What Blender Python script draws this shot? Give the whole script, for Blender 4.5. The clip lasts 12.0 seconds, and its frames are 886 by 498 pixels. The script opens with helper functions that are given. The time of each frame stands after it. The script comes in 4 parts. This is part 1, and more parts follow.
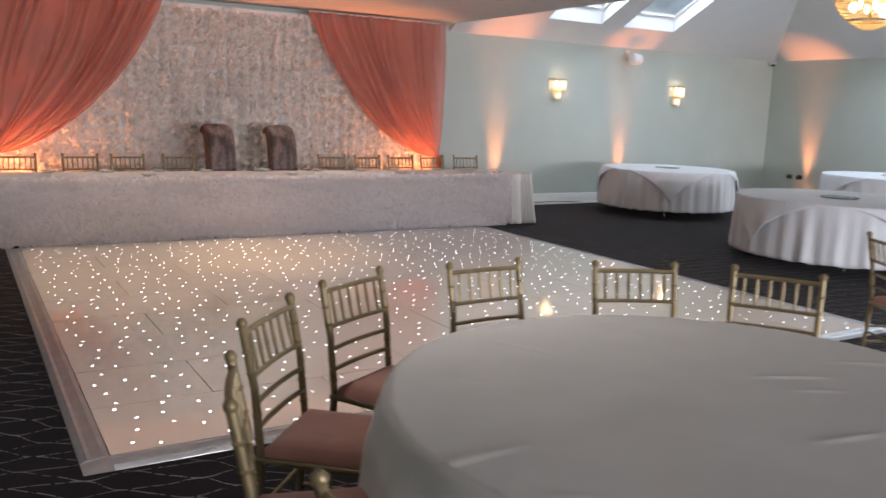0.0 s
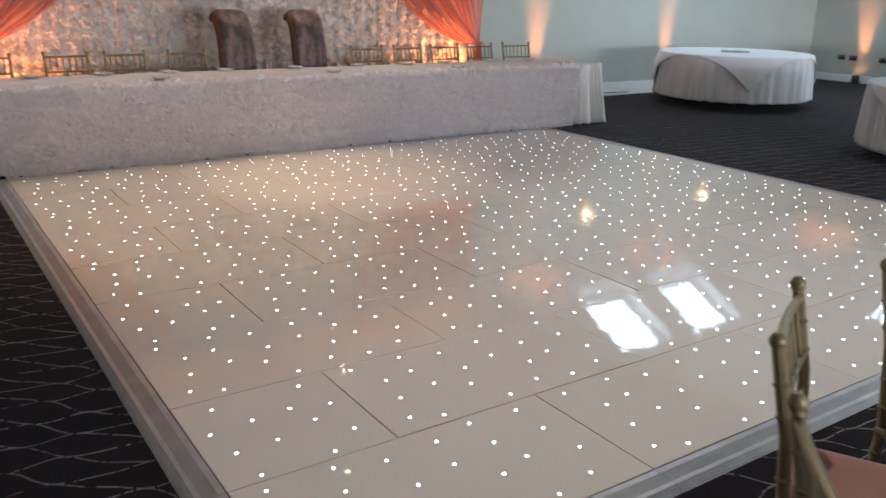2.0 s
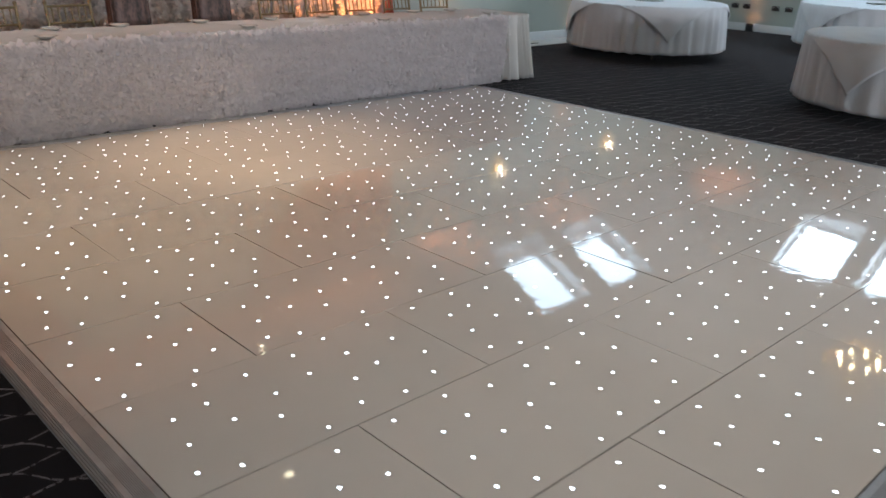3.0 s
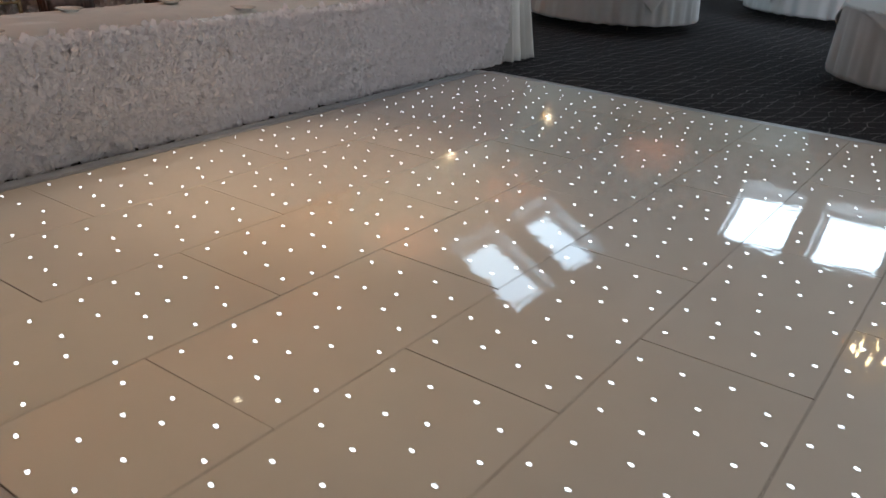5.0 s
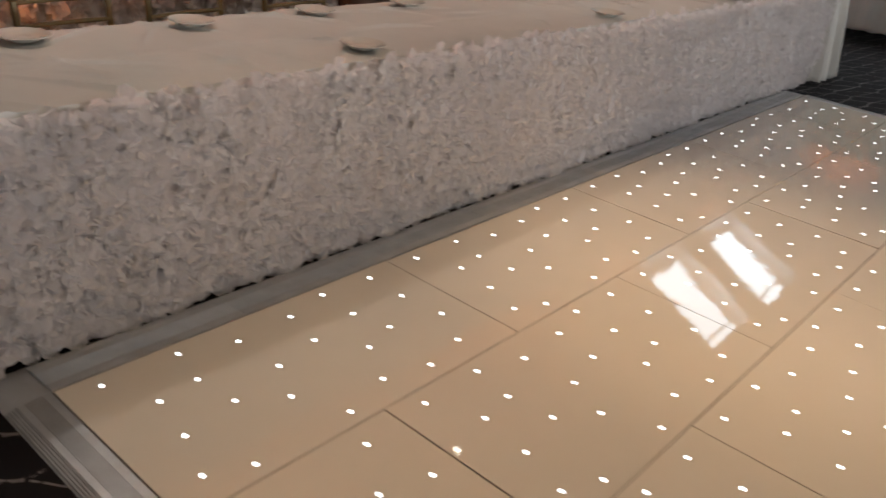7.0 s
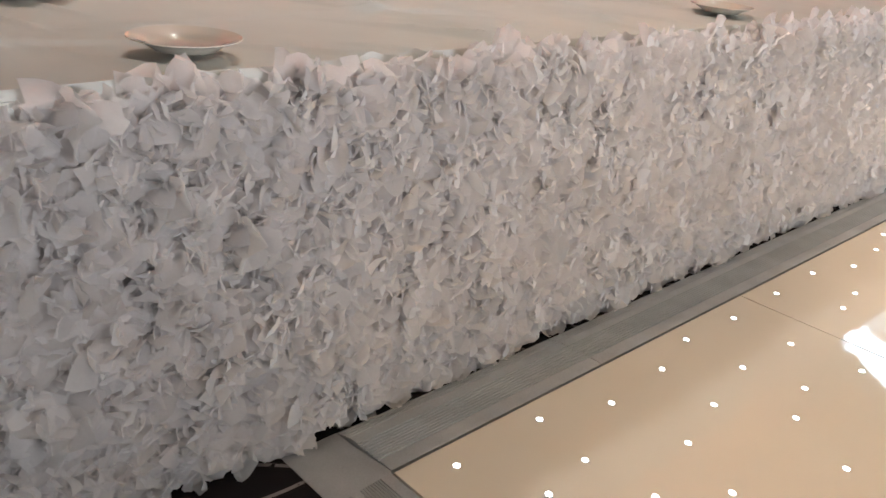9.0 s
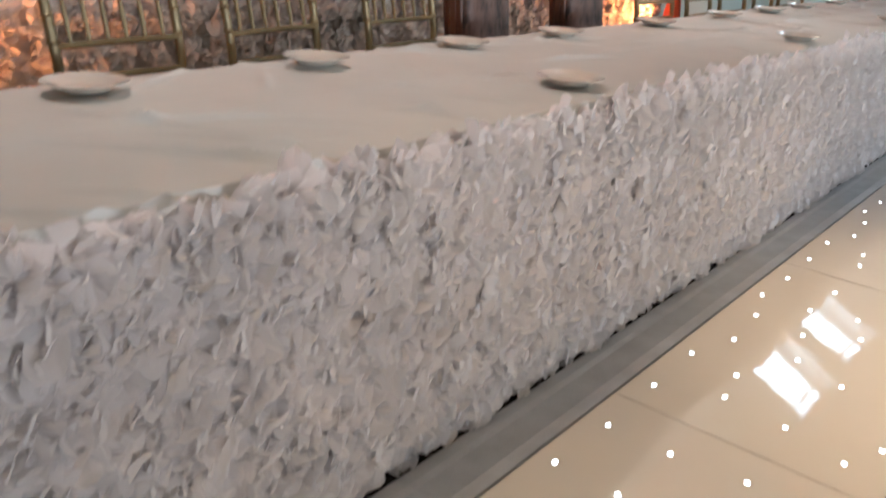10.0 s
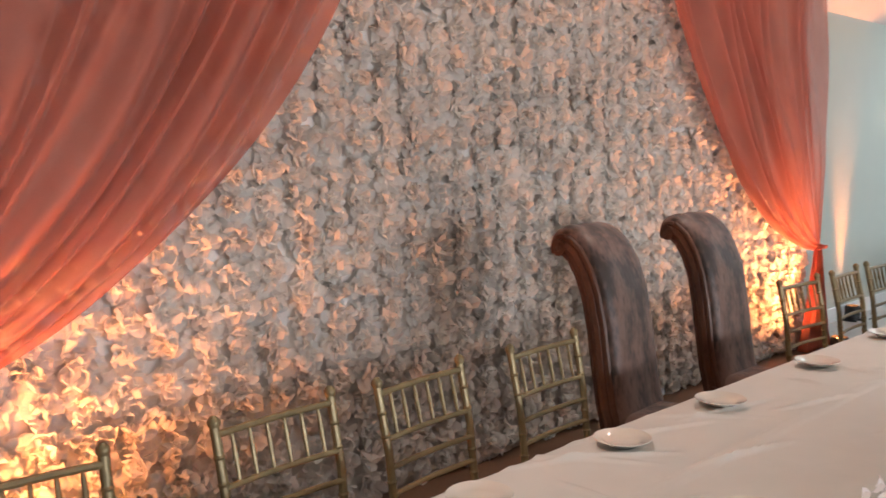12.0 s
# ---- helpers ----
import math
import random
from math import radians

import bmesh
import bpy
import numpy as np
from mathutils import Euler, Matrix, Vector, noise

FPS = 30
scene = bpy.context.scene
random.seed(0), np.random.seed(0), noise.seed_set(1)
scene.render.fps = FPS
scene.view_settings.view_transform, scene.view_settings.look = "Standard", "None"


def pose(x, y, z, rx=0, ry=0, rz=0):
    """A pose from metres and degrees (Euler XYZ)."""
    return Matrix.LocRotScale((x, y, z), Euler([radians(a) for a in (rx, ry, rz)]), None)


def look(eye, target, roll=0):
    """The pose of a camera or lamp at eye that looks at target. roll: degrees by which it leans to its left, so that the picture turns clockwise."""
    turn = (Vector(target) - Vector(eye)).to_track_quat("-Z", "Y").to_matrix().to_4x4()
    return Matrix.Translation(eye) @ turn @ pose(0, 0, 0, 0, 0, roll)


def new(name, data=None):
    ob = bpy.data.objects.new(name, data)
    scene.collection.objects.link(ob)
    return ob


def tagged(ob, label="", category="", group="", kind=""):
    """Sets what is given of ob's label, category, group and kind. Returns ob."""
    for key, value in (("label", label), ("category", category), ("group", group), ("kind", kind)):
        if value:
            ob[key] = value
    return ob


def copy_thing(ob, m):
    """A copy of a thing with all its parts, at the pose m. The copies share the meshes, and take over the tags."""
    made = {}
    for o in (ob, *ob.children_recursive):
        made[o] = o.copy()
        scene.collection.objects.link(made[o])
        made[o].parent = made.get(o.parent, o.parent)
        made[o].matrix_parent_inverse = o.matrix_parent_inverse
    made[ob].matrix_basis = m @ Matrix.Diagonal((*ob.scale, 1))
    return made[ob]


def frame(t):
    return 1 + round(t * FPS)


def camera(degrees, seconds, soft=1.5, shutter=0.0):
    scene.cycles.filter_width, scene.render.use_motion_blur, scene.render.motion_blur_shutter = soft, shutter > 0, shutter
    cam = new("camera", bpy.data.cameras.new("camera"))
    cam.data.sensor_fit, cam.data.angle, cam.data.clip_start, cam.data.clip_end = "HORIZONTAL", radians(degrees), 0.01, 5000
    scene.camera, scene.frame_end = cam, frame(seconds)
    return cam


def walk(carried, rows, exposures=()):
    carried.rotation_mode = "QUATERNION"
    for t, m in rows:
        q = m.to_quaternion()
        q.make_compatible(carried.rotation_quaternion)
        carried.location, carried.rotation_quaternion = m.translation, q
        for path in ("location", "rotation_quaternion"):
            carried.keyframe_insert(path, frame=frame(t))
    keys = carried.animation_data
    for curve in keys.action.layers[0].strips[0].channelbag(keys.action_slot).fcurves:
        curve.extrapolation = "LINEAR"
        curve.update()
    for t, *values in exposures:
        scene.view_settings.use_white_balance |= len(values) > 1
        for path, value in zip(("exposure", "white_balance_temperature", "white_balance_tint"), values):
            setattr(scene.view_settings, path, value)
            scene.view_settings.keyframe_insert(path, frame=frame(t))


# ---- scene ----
cam = camera(56.7, 12.0, shutter=0.4)
PATH = [
    (0, (-0.508, -9.077, 1.523), (0.504, -7.384, 1.189), 2.1),
    (0.5, (-0.582, -8.554, 1.502), (0.368, -6.838, 1.11), 1.7),
    (1, (-0.664, -8.057, 1.518), (0.271, -6.34, 1.095), 0.8),
    (1.5, (-0.664, -7.537, 1.505), (0.287, -5.855, 0.989), 1.2),
    (2, (-0.683, -7.04, 1.483), (0.387, -5.461, 0.881), 1.2),
    (2.5, (-0.686, -6.555, 1.468), (0.503, -5.081, 0.827), 1.5),
    (2.7, (-0.718, -6.368, 1.465), (0.517, -4.944, 0.796), 1.7),
    (4.3, (-0.812, -4.68, 1.474), (0.639, -3.566, 0.666), 1.9),
    (4.5, (-0.799, -4.475, 1.449), (0.671, -3.387, 0.641), 2.2),
    (5, (-0.751, -3.943, 1.456), (0.758, -2.9, 0.66), 3.0),
    (5.5, (-0.732, -3.411, 1.463), (0.83, -2.437, 0.68), 4.1),
    (6, (-0.684, -2.858, 1.46), (0.859, -1.88, 0.645), 5.7),
    (6.5, (-0.695, -2.315, 1.419), (0.775, -1.255, 0.573), 6.7),
    (7, (-0.721, -1.807, 1.394), (0.678, -0.691, 0.501), 7.0),
    (7.5, (-0.813, -1.327, 1.335), (0.52, -0.157, 0.41), 7.2),
    (7.7, (-0.852, -1.165, 1.272), (0.453, 0.043, 0.347), 6.9),
    (9.3, (-0.715, -0.828, 0.942), (0.576, 0.472, 0.14), 5.2),
    (9.5, (-0.641, -0.797, 0.945), (0.704, 0.439, 0.131), 5.3),
    (10, (-0.424, -0.74, 1.058), (1.025, 0.413, 0.305), 4.0),
    (10.2, (-0.378, -0.7, 1.122), (1.105, 0.453, 0.442), 3.4),
    (10.5, (-0.344, -0.627, 1.222), (1.189, 0.535, 0.667), 2.2),
    (11, (-0.333, -0.548, 1.362), (1.228, 0.656, 1.022), 0.5),
    (11.5, (-0.357, -0.544, 1.456), (1.091, 0.82, 1.245), -0.7),
    (12, (-0.364, -0.572, 1.493), (0.963, 0.911, 1.297), -1.5),
]
walk(cam, [(t, look(eye, target, roll)) for t, eye, target, roll in PATH],
     [(0, 0.17, 6000, 15), (0.5, 0.28, 6000, 14), (1.5, 0.24, 5750, 9), (2.5, 0.0, 5650, 8), (4.5, -0.5, 5650, 6), (5.5, -0.56, 5800, 8), (6.5, -0.42, 6150, 9), (7.0, -0.27, 6250, 9), (7.7, -0.04, 6000, 7),
      (9.3, 0.6, 5800, 5), (9.6, 0.57, 5700, 5), (10, 0.32, 5650, 5), (10.5, 0.09, 5750, 6), (11, 0.27, 6200, 9), (12, 0.38, 6050, 9)])

# ---- world, daylight, exposure ----
scene.view_settings.exposure = 0.0
world = bpy.data.worlds.new("sky")
scene.world = world
world.use_nodes = True
wn = world.node_tree.nodes
sky = wn.new("ShaderNodeTexSky")
sky.sky_type = "NISHITA"
sky.sun_disc = False
sky.sun_elevation, sky.sun_rotation = radians(38), radians(200)
world.node_tree.links.new(sky.outputs[0], wn["Background"].inputs[0])
wn["Background"].inputs[1].default_value = 0.15

CARPET_Z = -0.02
BOARD_Z = -0.012
WALL_Y, WALL_X, SOUTH_Y, WEST_X = 2.62, 14.4, -21.0, -4.5
EAVE, LOW_CEIL, FLAT, SLOPE, STEP_X = 2.77, 2.88, 4.65, 0.53, 6.45


def lamp(name, kind, energy, colour, m, **more):
    data = bpy.data.lights.new(name, kind)
    data.energy, data.color = energy, colour
    for key, value in more.items():
        if key == "size":
            data.shape, data.size, data.size_y = "RECTANGLE", value[0], value[1]
        elif key == "spot":
            data.spot_size, data.spot_blend = radians(value[0]), value[1]
        elif key == "soft":
            data.shadow_soft_size = value
    ob = new(name, data)
    ob.matrix_world = m
    return ob


DAY = (0.80, 0.93, 1.0)
# daylight through the four roof windows, in the plane of the glass
N_AXIS, E_AXIS = Vector((0, -SLOPE, -1)), Vector((-SLOPE, 0, -1))
for x0, x1 in ((8.0, 9.15), (9.65, 10.85)):
    at = Vector(((x0 + x1) / 2, 1.45, EAVE + SLOPE * (WALL_Y - 1.45) + 0.262))
    lamp("skylight_daylight", "AREA", 20, DAY, look(at, at + N_AXIS), size=(0.98, 1.16))
for y0, y1 in ((-1.4, -0.33), (-2.9, -1.75)):
    at = Vector((13.3, (y0 + y1) / 2, EAVE + SLOPE * (WALL_X - 13.3) + 0.262))
    lamp("skylight_daylight", "AREA", 40, DAY, look(at, at + E_AXIS), size=(0.96, 1.22))
# fill lamps added as daylight behind the walk; the south wall has no windows
for x, power in ((-2.0, 45), (0.8, 240), (3.6, 500), (6.4, 450), (10.5, 340)):
    lamp("window_daylight", "AREA", power, (1.0, 0.965, 0.965), look((x, SOUTH_Y + 0.12, 1.6), (x, 0, 0.9)), size=(2.2, 1.7))
ORANGE = (1.0, 0.30, 0.09)
WARM = (1.0, 0.73, 0.47)

# ---- materials ----


def mat(name, colour, rough=0.5, metal=0.0, vary=0.12, scale=6.0, fine=120.0, bump=0.1, spec=0.5, coat=0.0, translucent=0.0, per_object=0.0, sheen=0.0):
    """A surface with variation at two scales: broad stains and fine grain."""
    m = bpy.data.materials.new(name)
    m.use_nodes = True
    n, l = m.node_tree.nodes, m.node_tree.links
    b = n["Principled BSDF"]
    tex = n.new("ShaderNodeTexCoord")
    big, small = n.new("ShaderNodeTexNoise"), n.new("ShaderNodeTexNoise")
    big.inputs["Scale"].default_value, big.inputs["Detail"].default_value = scale, 4
    small.inputs["Scale"].default_value, small.inputs["Detail"].default_value = fine, 3
    for t in (big, small):
        l.new(tex.outputs["Object"], t.inputs["Vector"])
    add = n.new("ShaderNodeMath")
    add.operation = "MULTIPLY_ADD"
    l.new(small.outputs["Fac"], add.inputs[0])
    add.inputs[1].default_value = 0.5
    l.new(big.outputs["Fac"], add.inputs[2])
    ramp = n.new("ShaderNodeMapRange")
    ramp.inputs[1].default_value, ramp.inputs[2].default_value = 0.45, 1.05
    ramp.inputs[3].default_value, ramp.inputs[4].default_value = 1 - vary, 1 + vary
    l.new(add.outputs[0], ramp.inputs[0])
    value = ramp.outputs[0]
    if per_object:
        info = n.new("ShaderNodeObjectInfo")
        r2 = n.new("ShaderNodeMapRange")
        r2.inputs[3].default_value, r2.inputs[4].default_value = 1 - per_object, 1 + per_object
        l.new(info.outputs["Random"], r2.inputs[0])
        mul = n.new("ShaderNodeMath")
        mul.operation = "MULTIPLY"
        l.new(value, mul.inputs[0])
        l.new(r2.outputs[0], mul.inputs[1])
        value = mul.outputs[0]
    mix = n.new("ShaderNodeVectorMath")
    mix.operation = "SCALE"
    mix.inputs[0].default_value = colour
    l.new(value, mix.inputs["Scale"])
    l.new(mix.outputs[0], b.inputs["Base Color"])
    b.inputs["Roughness"].default_value, b.inputs["Metallic"].default_value = rough, metal
    b.inputs["Specular IOR Level"].default_value = spec
    b.inputs["Coat Weight"].default_value = coat
    b.inputs["Sheen Weight"].default_value = sheen
    if bump:
        bp = n.new("ShaderNodeBump")
        bp.inputs["Strength"].default_value, bp.inputs["Distance"].default_value = bump, 0.004
        l.new(add.outputs[0], bp.inputs["Height"])
        l.new(bp.outputs[0], b.inputs["Normal"])
    if translucent:
        tr = n.new("ShaderNodeBsdfTranslucent")
        l.new(mix.outputs[0], tr.inputs[0])
        ms = n.new("ShaderNodeMixShader")
        ms.inputs[0].default_value = translucent
        l.new(b.outputs[0], ms.inputs[1])
        l.new(tr.outputs[0], ms.inputs[2])
        l.new(ms.outputs[0], n["Material Output"].inputs[0])
    return m


def glow(name, colour, strength):
    m = bpy.data.materials.new(name)
    m.use_nodes = True
    b = m.node_tree.nodes["Principled BSDF"]
    b.inputs["Base Color"].default_value = (*colour, 1)
    b.inputs["Emission Color"].default_value = (*colour, 1)
    b.inputs["Emission Strength"].default_value = strength
    return m


def glass(name, colour=(1, 1, 1), rough=0.05):
    m = bpy.data.materials.new(name)
    m.use_nodes = True
    b = m.node_tree.nodes["Principled BSDF"]
    b.inputs["Base Color"].default_value = (*colour, 1)
    b.inputs["Roughness"].default_value = rough
    b.inputs["Transmission Weight"].default_value = 1.0
    b.inputs["IOR"].default_value = 1.45
    return m


def carpet_material():
    """Dark pile carpet with thin broken wavy lines."""
    m = mat("carpet", (0.0105, 0.0082, 0.0095), 0.95, vary=0.35, scale=3, fine=400, bump=0.6, spec=0.10, sheen=0.05)
    n, l = m.node_tree.nodes, m.node_tree.links
    b = n["Principled BSDF"]
    old = b.inputs["Base Color"].links[0].from_socket
    geo = n.new("ShaderNodeNewGeometry")
    sep = n.new("ShaderNodeSeparateXYZ")
    l.new(geo.outputs["Position"], sep.inputs[0])

    def math_node(op, a, c, d=None):
        k = n.new("ShaderNodeMath")
        k.operation = op
        for i, v in enumerate((a, c, d)):
            if v is None:
                continue
            if isinstance(v, (int, float)):
                k.inputs[i].default_value = v
            else:
                l.new(v, k.inputs[i])
        return k.outputs[0]

    wob = n.new("ShaderNodeTexNoise")
    wob.inputs["Scale"].default_value = 1.6
    l.new(geo.outputs["Position"], wob.inputs["Vector"])
    along = math_node("MULTIPLY_ADD", sep.outputs[1], -0.45, sep.outputs[0])
    across = math_node("MULTIPLY_ADD", wob.outputs["Fac"], 0.16, math_node("MULTIPLY_ADD", sep.outputs[0], 0.45, sep.outputs[1]))
    wave = math_node("ADD", math_node("SINE", math_node("MULTIPLY", along, 12.5), 0), math_node("MULTIPLY", math_node("SINE", math_node("MULTIPLY", along, 25.0), 0), 0.25))
    lines = []
    for sign, start in ((0.040, 0.0), (-0.040, 0.5)):
        cell = math_node("FRACT", math_node("MULTIPLY_ADD", math_node("MULTIPLY_ADD", wave, sign, across), 1 / 0.18, start), 0)
        lines.append(math_node("LESS_THAN", math_node("ABSOLUTE", math_node("SUBTRACT", cell, 0.5), 0), 0.024))
    line = math_node("MAXIMUM", lines[0], lines[1])
    dots = n.new("ShaderNodeTexNoise")
    dots.inputs["Scale"].default_value = 38
    l.new(geo.outputs["Position"], dots.inputs["Vector"])
    mask = math_node("MULTIPLY", line, math_node("GREATER_THAN", dots.outputs["Fac"], 0.43))
    fade = n.new("ShaderNodeTexNoise")
    fade.inputs["Scale"].default_value = 5
    l.new(geo.outputs["Position"], fade.inputs["Vector"])
    mask = math_node("MULTIPLY", mask, math_node("MULTIPLY", fade.outputs["Fac"], 1.3))
    mix = n.new("ShaderNodeMix")
    mix.data_type = "RGBA"
    l.new(mask, mix.inputs["Factor"])
    l.new(old, mix.inputs["A"])
    mix.inputs["B"].default_value = (0.29, 0.255, 0.25, 1)
    l.new(mix.outputs["Result"], b.inputs["Base Color"])
    return m


CARPET = carpet_material()
WALL = mat("sage_wallpaper", (0.50, 0.54, 0.48), 0.75, vary=0.05, scale=1.5, fine=260, bump=0.12)
CEIL = mat("ceiling_paint", (0.74, 0.74, 0.73), 0.9, vary=0.03, scale=2, fine=90, bump=0.06)
WHITE = mat("white_gloss_paint", (0.78, 0.78, 0.76), 0.35, vary=0.04, bump=0.04)
VINYL = mat("pale_floor_vinyl", (0.55, 0.53, 0.50), 0.4, vary=0.08, scale=4, bump=0.05)
PANEL = mat("gloss_white_panel", (0.70, 0.635, 0.555), 0.03, vary=0.03, scale=1.8, fine=4, bump=0.42, per_object=0.02, coat=0.3)
SEAM = mat("dark_seam", (0.10, 0.075, 0.055), 0.8)
ALU = mat("brushed_aluminium", (0.52, 0.53, 0.54), 0.36, metal=0.7, vary=0.18, scale=9, fine=300, bump=0.08)
RUBBER = mat("dark_rubber", (0.03, 0.03, 0.032), 0.6)
LED = glow("led_white", (0.97, 0.98, 1.0), 7.0)
CLOTH = mat("ivory_table_linen", (0.71, 0.692, 0.648), 0.85, vary=0.05, scale=5, fine=500, bump=0.12, spec=0.2)
LINEN = mat("white_table_linen", (0.78, 0.79, 0.80), 0.85, vary=0.04, scale=5, fine=500, bump=0.12, spec=0.2)
RUFFLE = mat("white_organza_ruffle", (0.94, 0.91, 0.90), 0.85, vary=0.05, scale=14, fine=200, bump=0.03, spec=0.08, translucent=0.72, per_object=0.04)
PETAL = mat("cream_silk_petal", (0.90, 0.875, 0.84), 0.5, vary=0.08, scale=10, fine=160, bump=0.05, spec=0.3, translucent=0.6, per_object=0.05)
BACKING = mat("grey_backing_cloth", (0.74, 0.71, 0.68), 0.9, vary=0.1)
CORAL = mat("coral_sheer_drape", (0.64, 0.235, 0.175), 0.7, vary=0.08, scale=4, fine=300, bump=0.05, spec=0.2, translucent=0.45)
SHEER = CORAL.copy()
SHEER.name = "coral_sheer_voile"
sn, sl = SHEER.node_tree.nodes, SHEER.node_tree.links
veil, clear = sn.new("ShaderNodeMixShader"), sn.new("ShaderNodeBsdfTransparent")
veil.inputs[0].default_value = 0.30
sl.new(sn["Material Output"].inputs[0].links[0].from_socket, veil.inputs[1])
sl.new(clear.outputs[0], veil.inputs[2])
sl.new(veil.outputs[0], sn["Material Output"].inputs[0])
BROWN = mat("brown_velvet_curtain", (0.06, 0.035, 0.024), 0.85, vary=0.3, scale=5, fine=300, bump=0.2, sheen=0.3)
GOLD = mat("champagne_gold_paint", (0.245, 0.19, 0.098), 0.38, metal=0.45, vary=0.22, scale=18, fine=260, bump=0.12)
CUSHION = mat("mauve_seat_fabric", (0.30, 0.135, 0.095), 0.85, vary=0.12, scale=12, fine=500, bump=0.25, sheen=0.2)
IVORY_SEAT = mat("ivory_seat_fabric", (0.62, 0.58, 0.52), 0.85, vary=0.08, scale=12, fine=500, bump=0.25)
VELVET = mat("crushed_brown_velvet", (0.098, 0.056, 0.043), 0.5, vary=0.95, scale=9, fine=42, bump=0.7, sheen=0.18)
for node in list(VELVET.node_tree.nodes):
    if node.type == "TEX_COORD":
        stretch = VELVET.node_tree.nodes.new("ShaderNodeMapping")
        stretch.inputs["Scale"].default_value = (1.4, 1.0, 0.55)
        for link in list(node.outputs["Object"].links):
            VELVET.node_tree.links.new(stretch.outputs[0], link.to_socket)
        VELVET.node_tree.links.new(node.outputs["Object"], stretch.inputs[0])
    if node.type == "MAP_RANGE":
        node.inputs[1].default_value, node.inputs[2].default_value = 0.64, 0.88
        node.inputs[3].default_value, node.inputs[4].default_value = 0.32, 1.7
DARKWOOD = mat("dark_carved_wood", (0.088, 0.032, 0.014), 0.48, vary=0.45, scale=6, fine=70, bump=0.3, coat=0.05)
CHINA = mat("cream_glazed_china", (0.78, 0.74, 0.66), 0.08, vary=0.02, bump=0.0, coat=0.4)
MIRROR = mat("smoked_mirror_plate", (0.25, 0.27, 0.28), 0.06, metal=0.9, vary=0.05, bump=0.0)
BLACK = mat("black_plastic", (0.02, 0.02, 0.02), 0.5)
GREYWHITE = mat("white_plastic", (0.7, 0.71, 0.7), 0.4, vary=0.05, bump=0.02)
BRASS = mat("antique_brass", (0.45, 0.32, 0.13), 0.3, metal=0.9, vary=0.2, bump=0.05)
AMBER = mat("warm_crystal_bead", (0.95, 0.80, 0.52), 0.15, vary=0.15, scale=60, bump=0.0, translucent=0.6)
CRYSTAL = glass("cut_crystal", (1.0, 0.97, 0.9), 0.08)
FROSTED = mat("frosted_glass_rod", (0.9, 0.88, 0.84), 0.25, vary=0.05, scale=40, bump=0.05, translucent=0.65)
PANE = glass("window_glass", (1, 1, 1), 0.0)
BULB = glow("warm_bulb", (1.0, 0.80, 0.5), 14.0)
CANDLE = glow("chandelier_bulb", (1.0, 0.74, 0.36), 45.0)
ORANGE_LENS = glow("orange_led_lens", (1.0, 0.33, 0.09), 22.0)
METAL_DARK = mat("bronze_metal", (0.09, 0.075, 0.06), 0.4, metal=0.8)

# ---- mesh helpers ----


def mesh_from(bm, name, smooth=True):
    me = bpy.data.meshes.new(name)
    bm.to_mesh(me)
    bm.free()
    if smooth:
        me.shade_smooth()
        me.set_sharp_from_angle(angle=radians(40))
    return me


def part(name, bm, material, parent=None, label="", m=None):
    ob = new(name, mesh_from(bm, name))
    ob.data.materials.append(material)
    if parent is not None:
        ob.parent = parent
    if m is not None:
        ob.matrix_basis = m
    if label:
        ob["label"] = label
    return ob


def thing(name, label, category, group="", m=None, kind=""):
    ob = tagged(new(name), label, category, group, kind)
    ob.empty_display_size = 0.1
    if m is not None:
        ob.matrix_basis = m
    return ob


def box(bm, lo, hi, bevel=0.0, seg=2):
    size = [b - a for a, b in zip(lo, hi)]
    mid = [(a + b) / 2 for a, b in zip(lo, hi)]
    made = bmesh.ops.create_cube(bm, size=1.0, matrix=Matrix.Translation(mid) @ Matrix.Diagonal((*size, 1)))
    if bevel:
        edges = list({e for v in made["verts"] for e in v.link_edges})
        bmesh.ops.bevel(bm, geom=edges, offset=bevel, segments=seg, affect="EDGES", profile=0.5)
    return bm


def tube(bm, points, radii, seg=10, caps=True):
    """A round bar through points, with a radius at each."""
    points = [Vector(p) for p in points]
    rings = []
    for i, p in enumerate(points):
        d = (points[min(i + 1, len(points) - 1)] - points[max(i - 1, 0)]).normalized()
        side = d.cross(Vector((0, 1, 0)) if abs(d.y) < 0.9 else Vector((1, 0, 0))).normalized()
        up = d.cross(side)
        r = radii[i] if isinstance(radii, (list, tuple)) else radii
        rings.append([bm.verts.new(p + r * (math.cos(a) * side + math.sin(a) * up)) for a in (2 * math.pi * k / seg for k in range(seg))])
    for a, b in zip(rings, rings[1:]):
        for k in range(seg):
            bm.faces.new((a[k], a[(k + 1) % seg], b[(k + 1) % seg], b[k]))
    if caps:
        bm.faces.new(rings[0][::-1])
        bm.faces.new(rings[-1])
    return bm


def lathe(bm, profile, seg=32, centre=(0, 0, 0)):
    """Turns a profile of (radius, height) round the upright axis."""
    cx, cy, cz = centre
    rings = []
    for r, z in profile:
        if r < 1e-5:
            rings.append([bm.verts.new((cx, cy, cz + z))])
        else:
            rings.append([bm.verts.new((cx + r * math.cos(2 * math.pi * k / seg), cy + r * math.sin(2 * math.pi * k / seg), cz + z)) for k in range(seg)])
    for a, b in zip(rings, rings[1:]):
        for k in range(seg):
            j = (k + 1) % seg
            vs = [a[k % len(a)], a[j % len(a)], b[j % len(b)], b[k % len(b)]]
            vs = list(dict.fromkeys(vs))
            if len(vs) > 2:
                bm.faces.new(vs)
    return bm


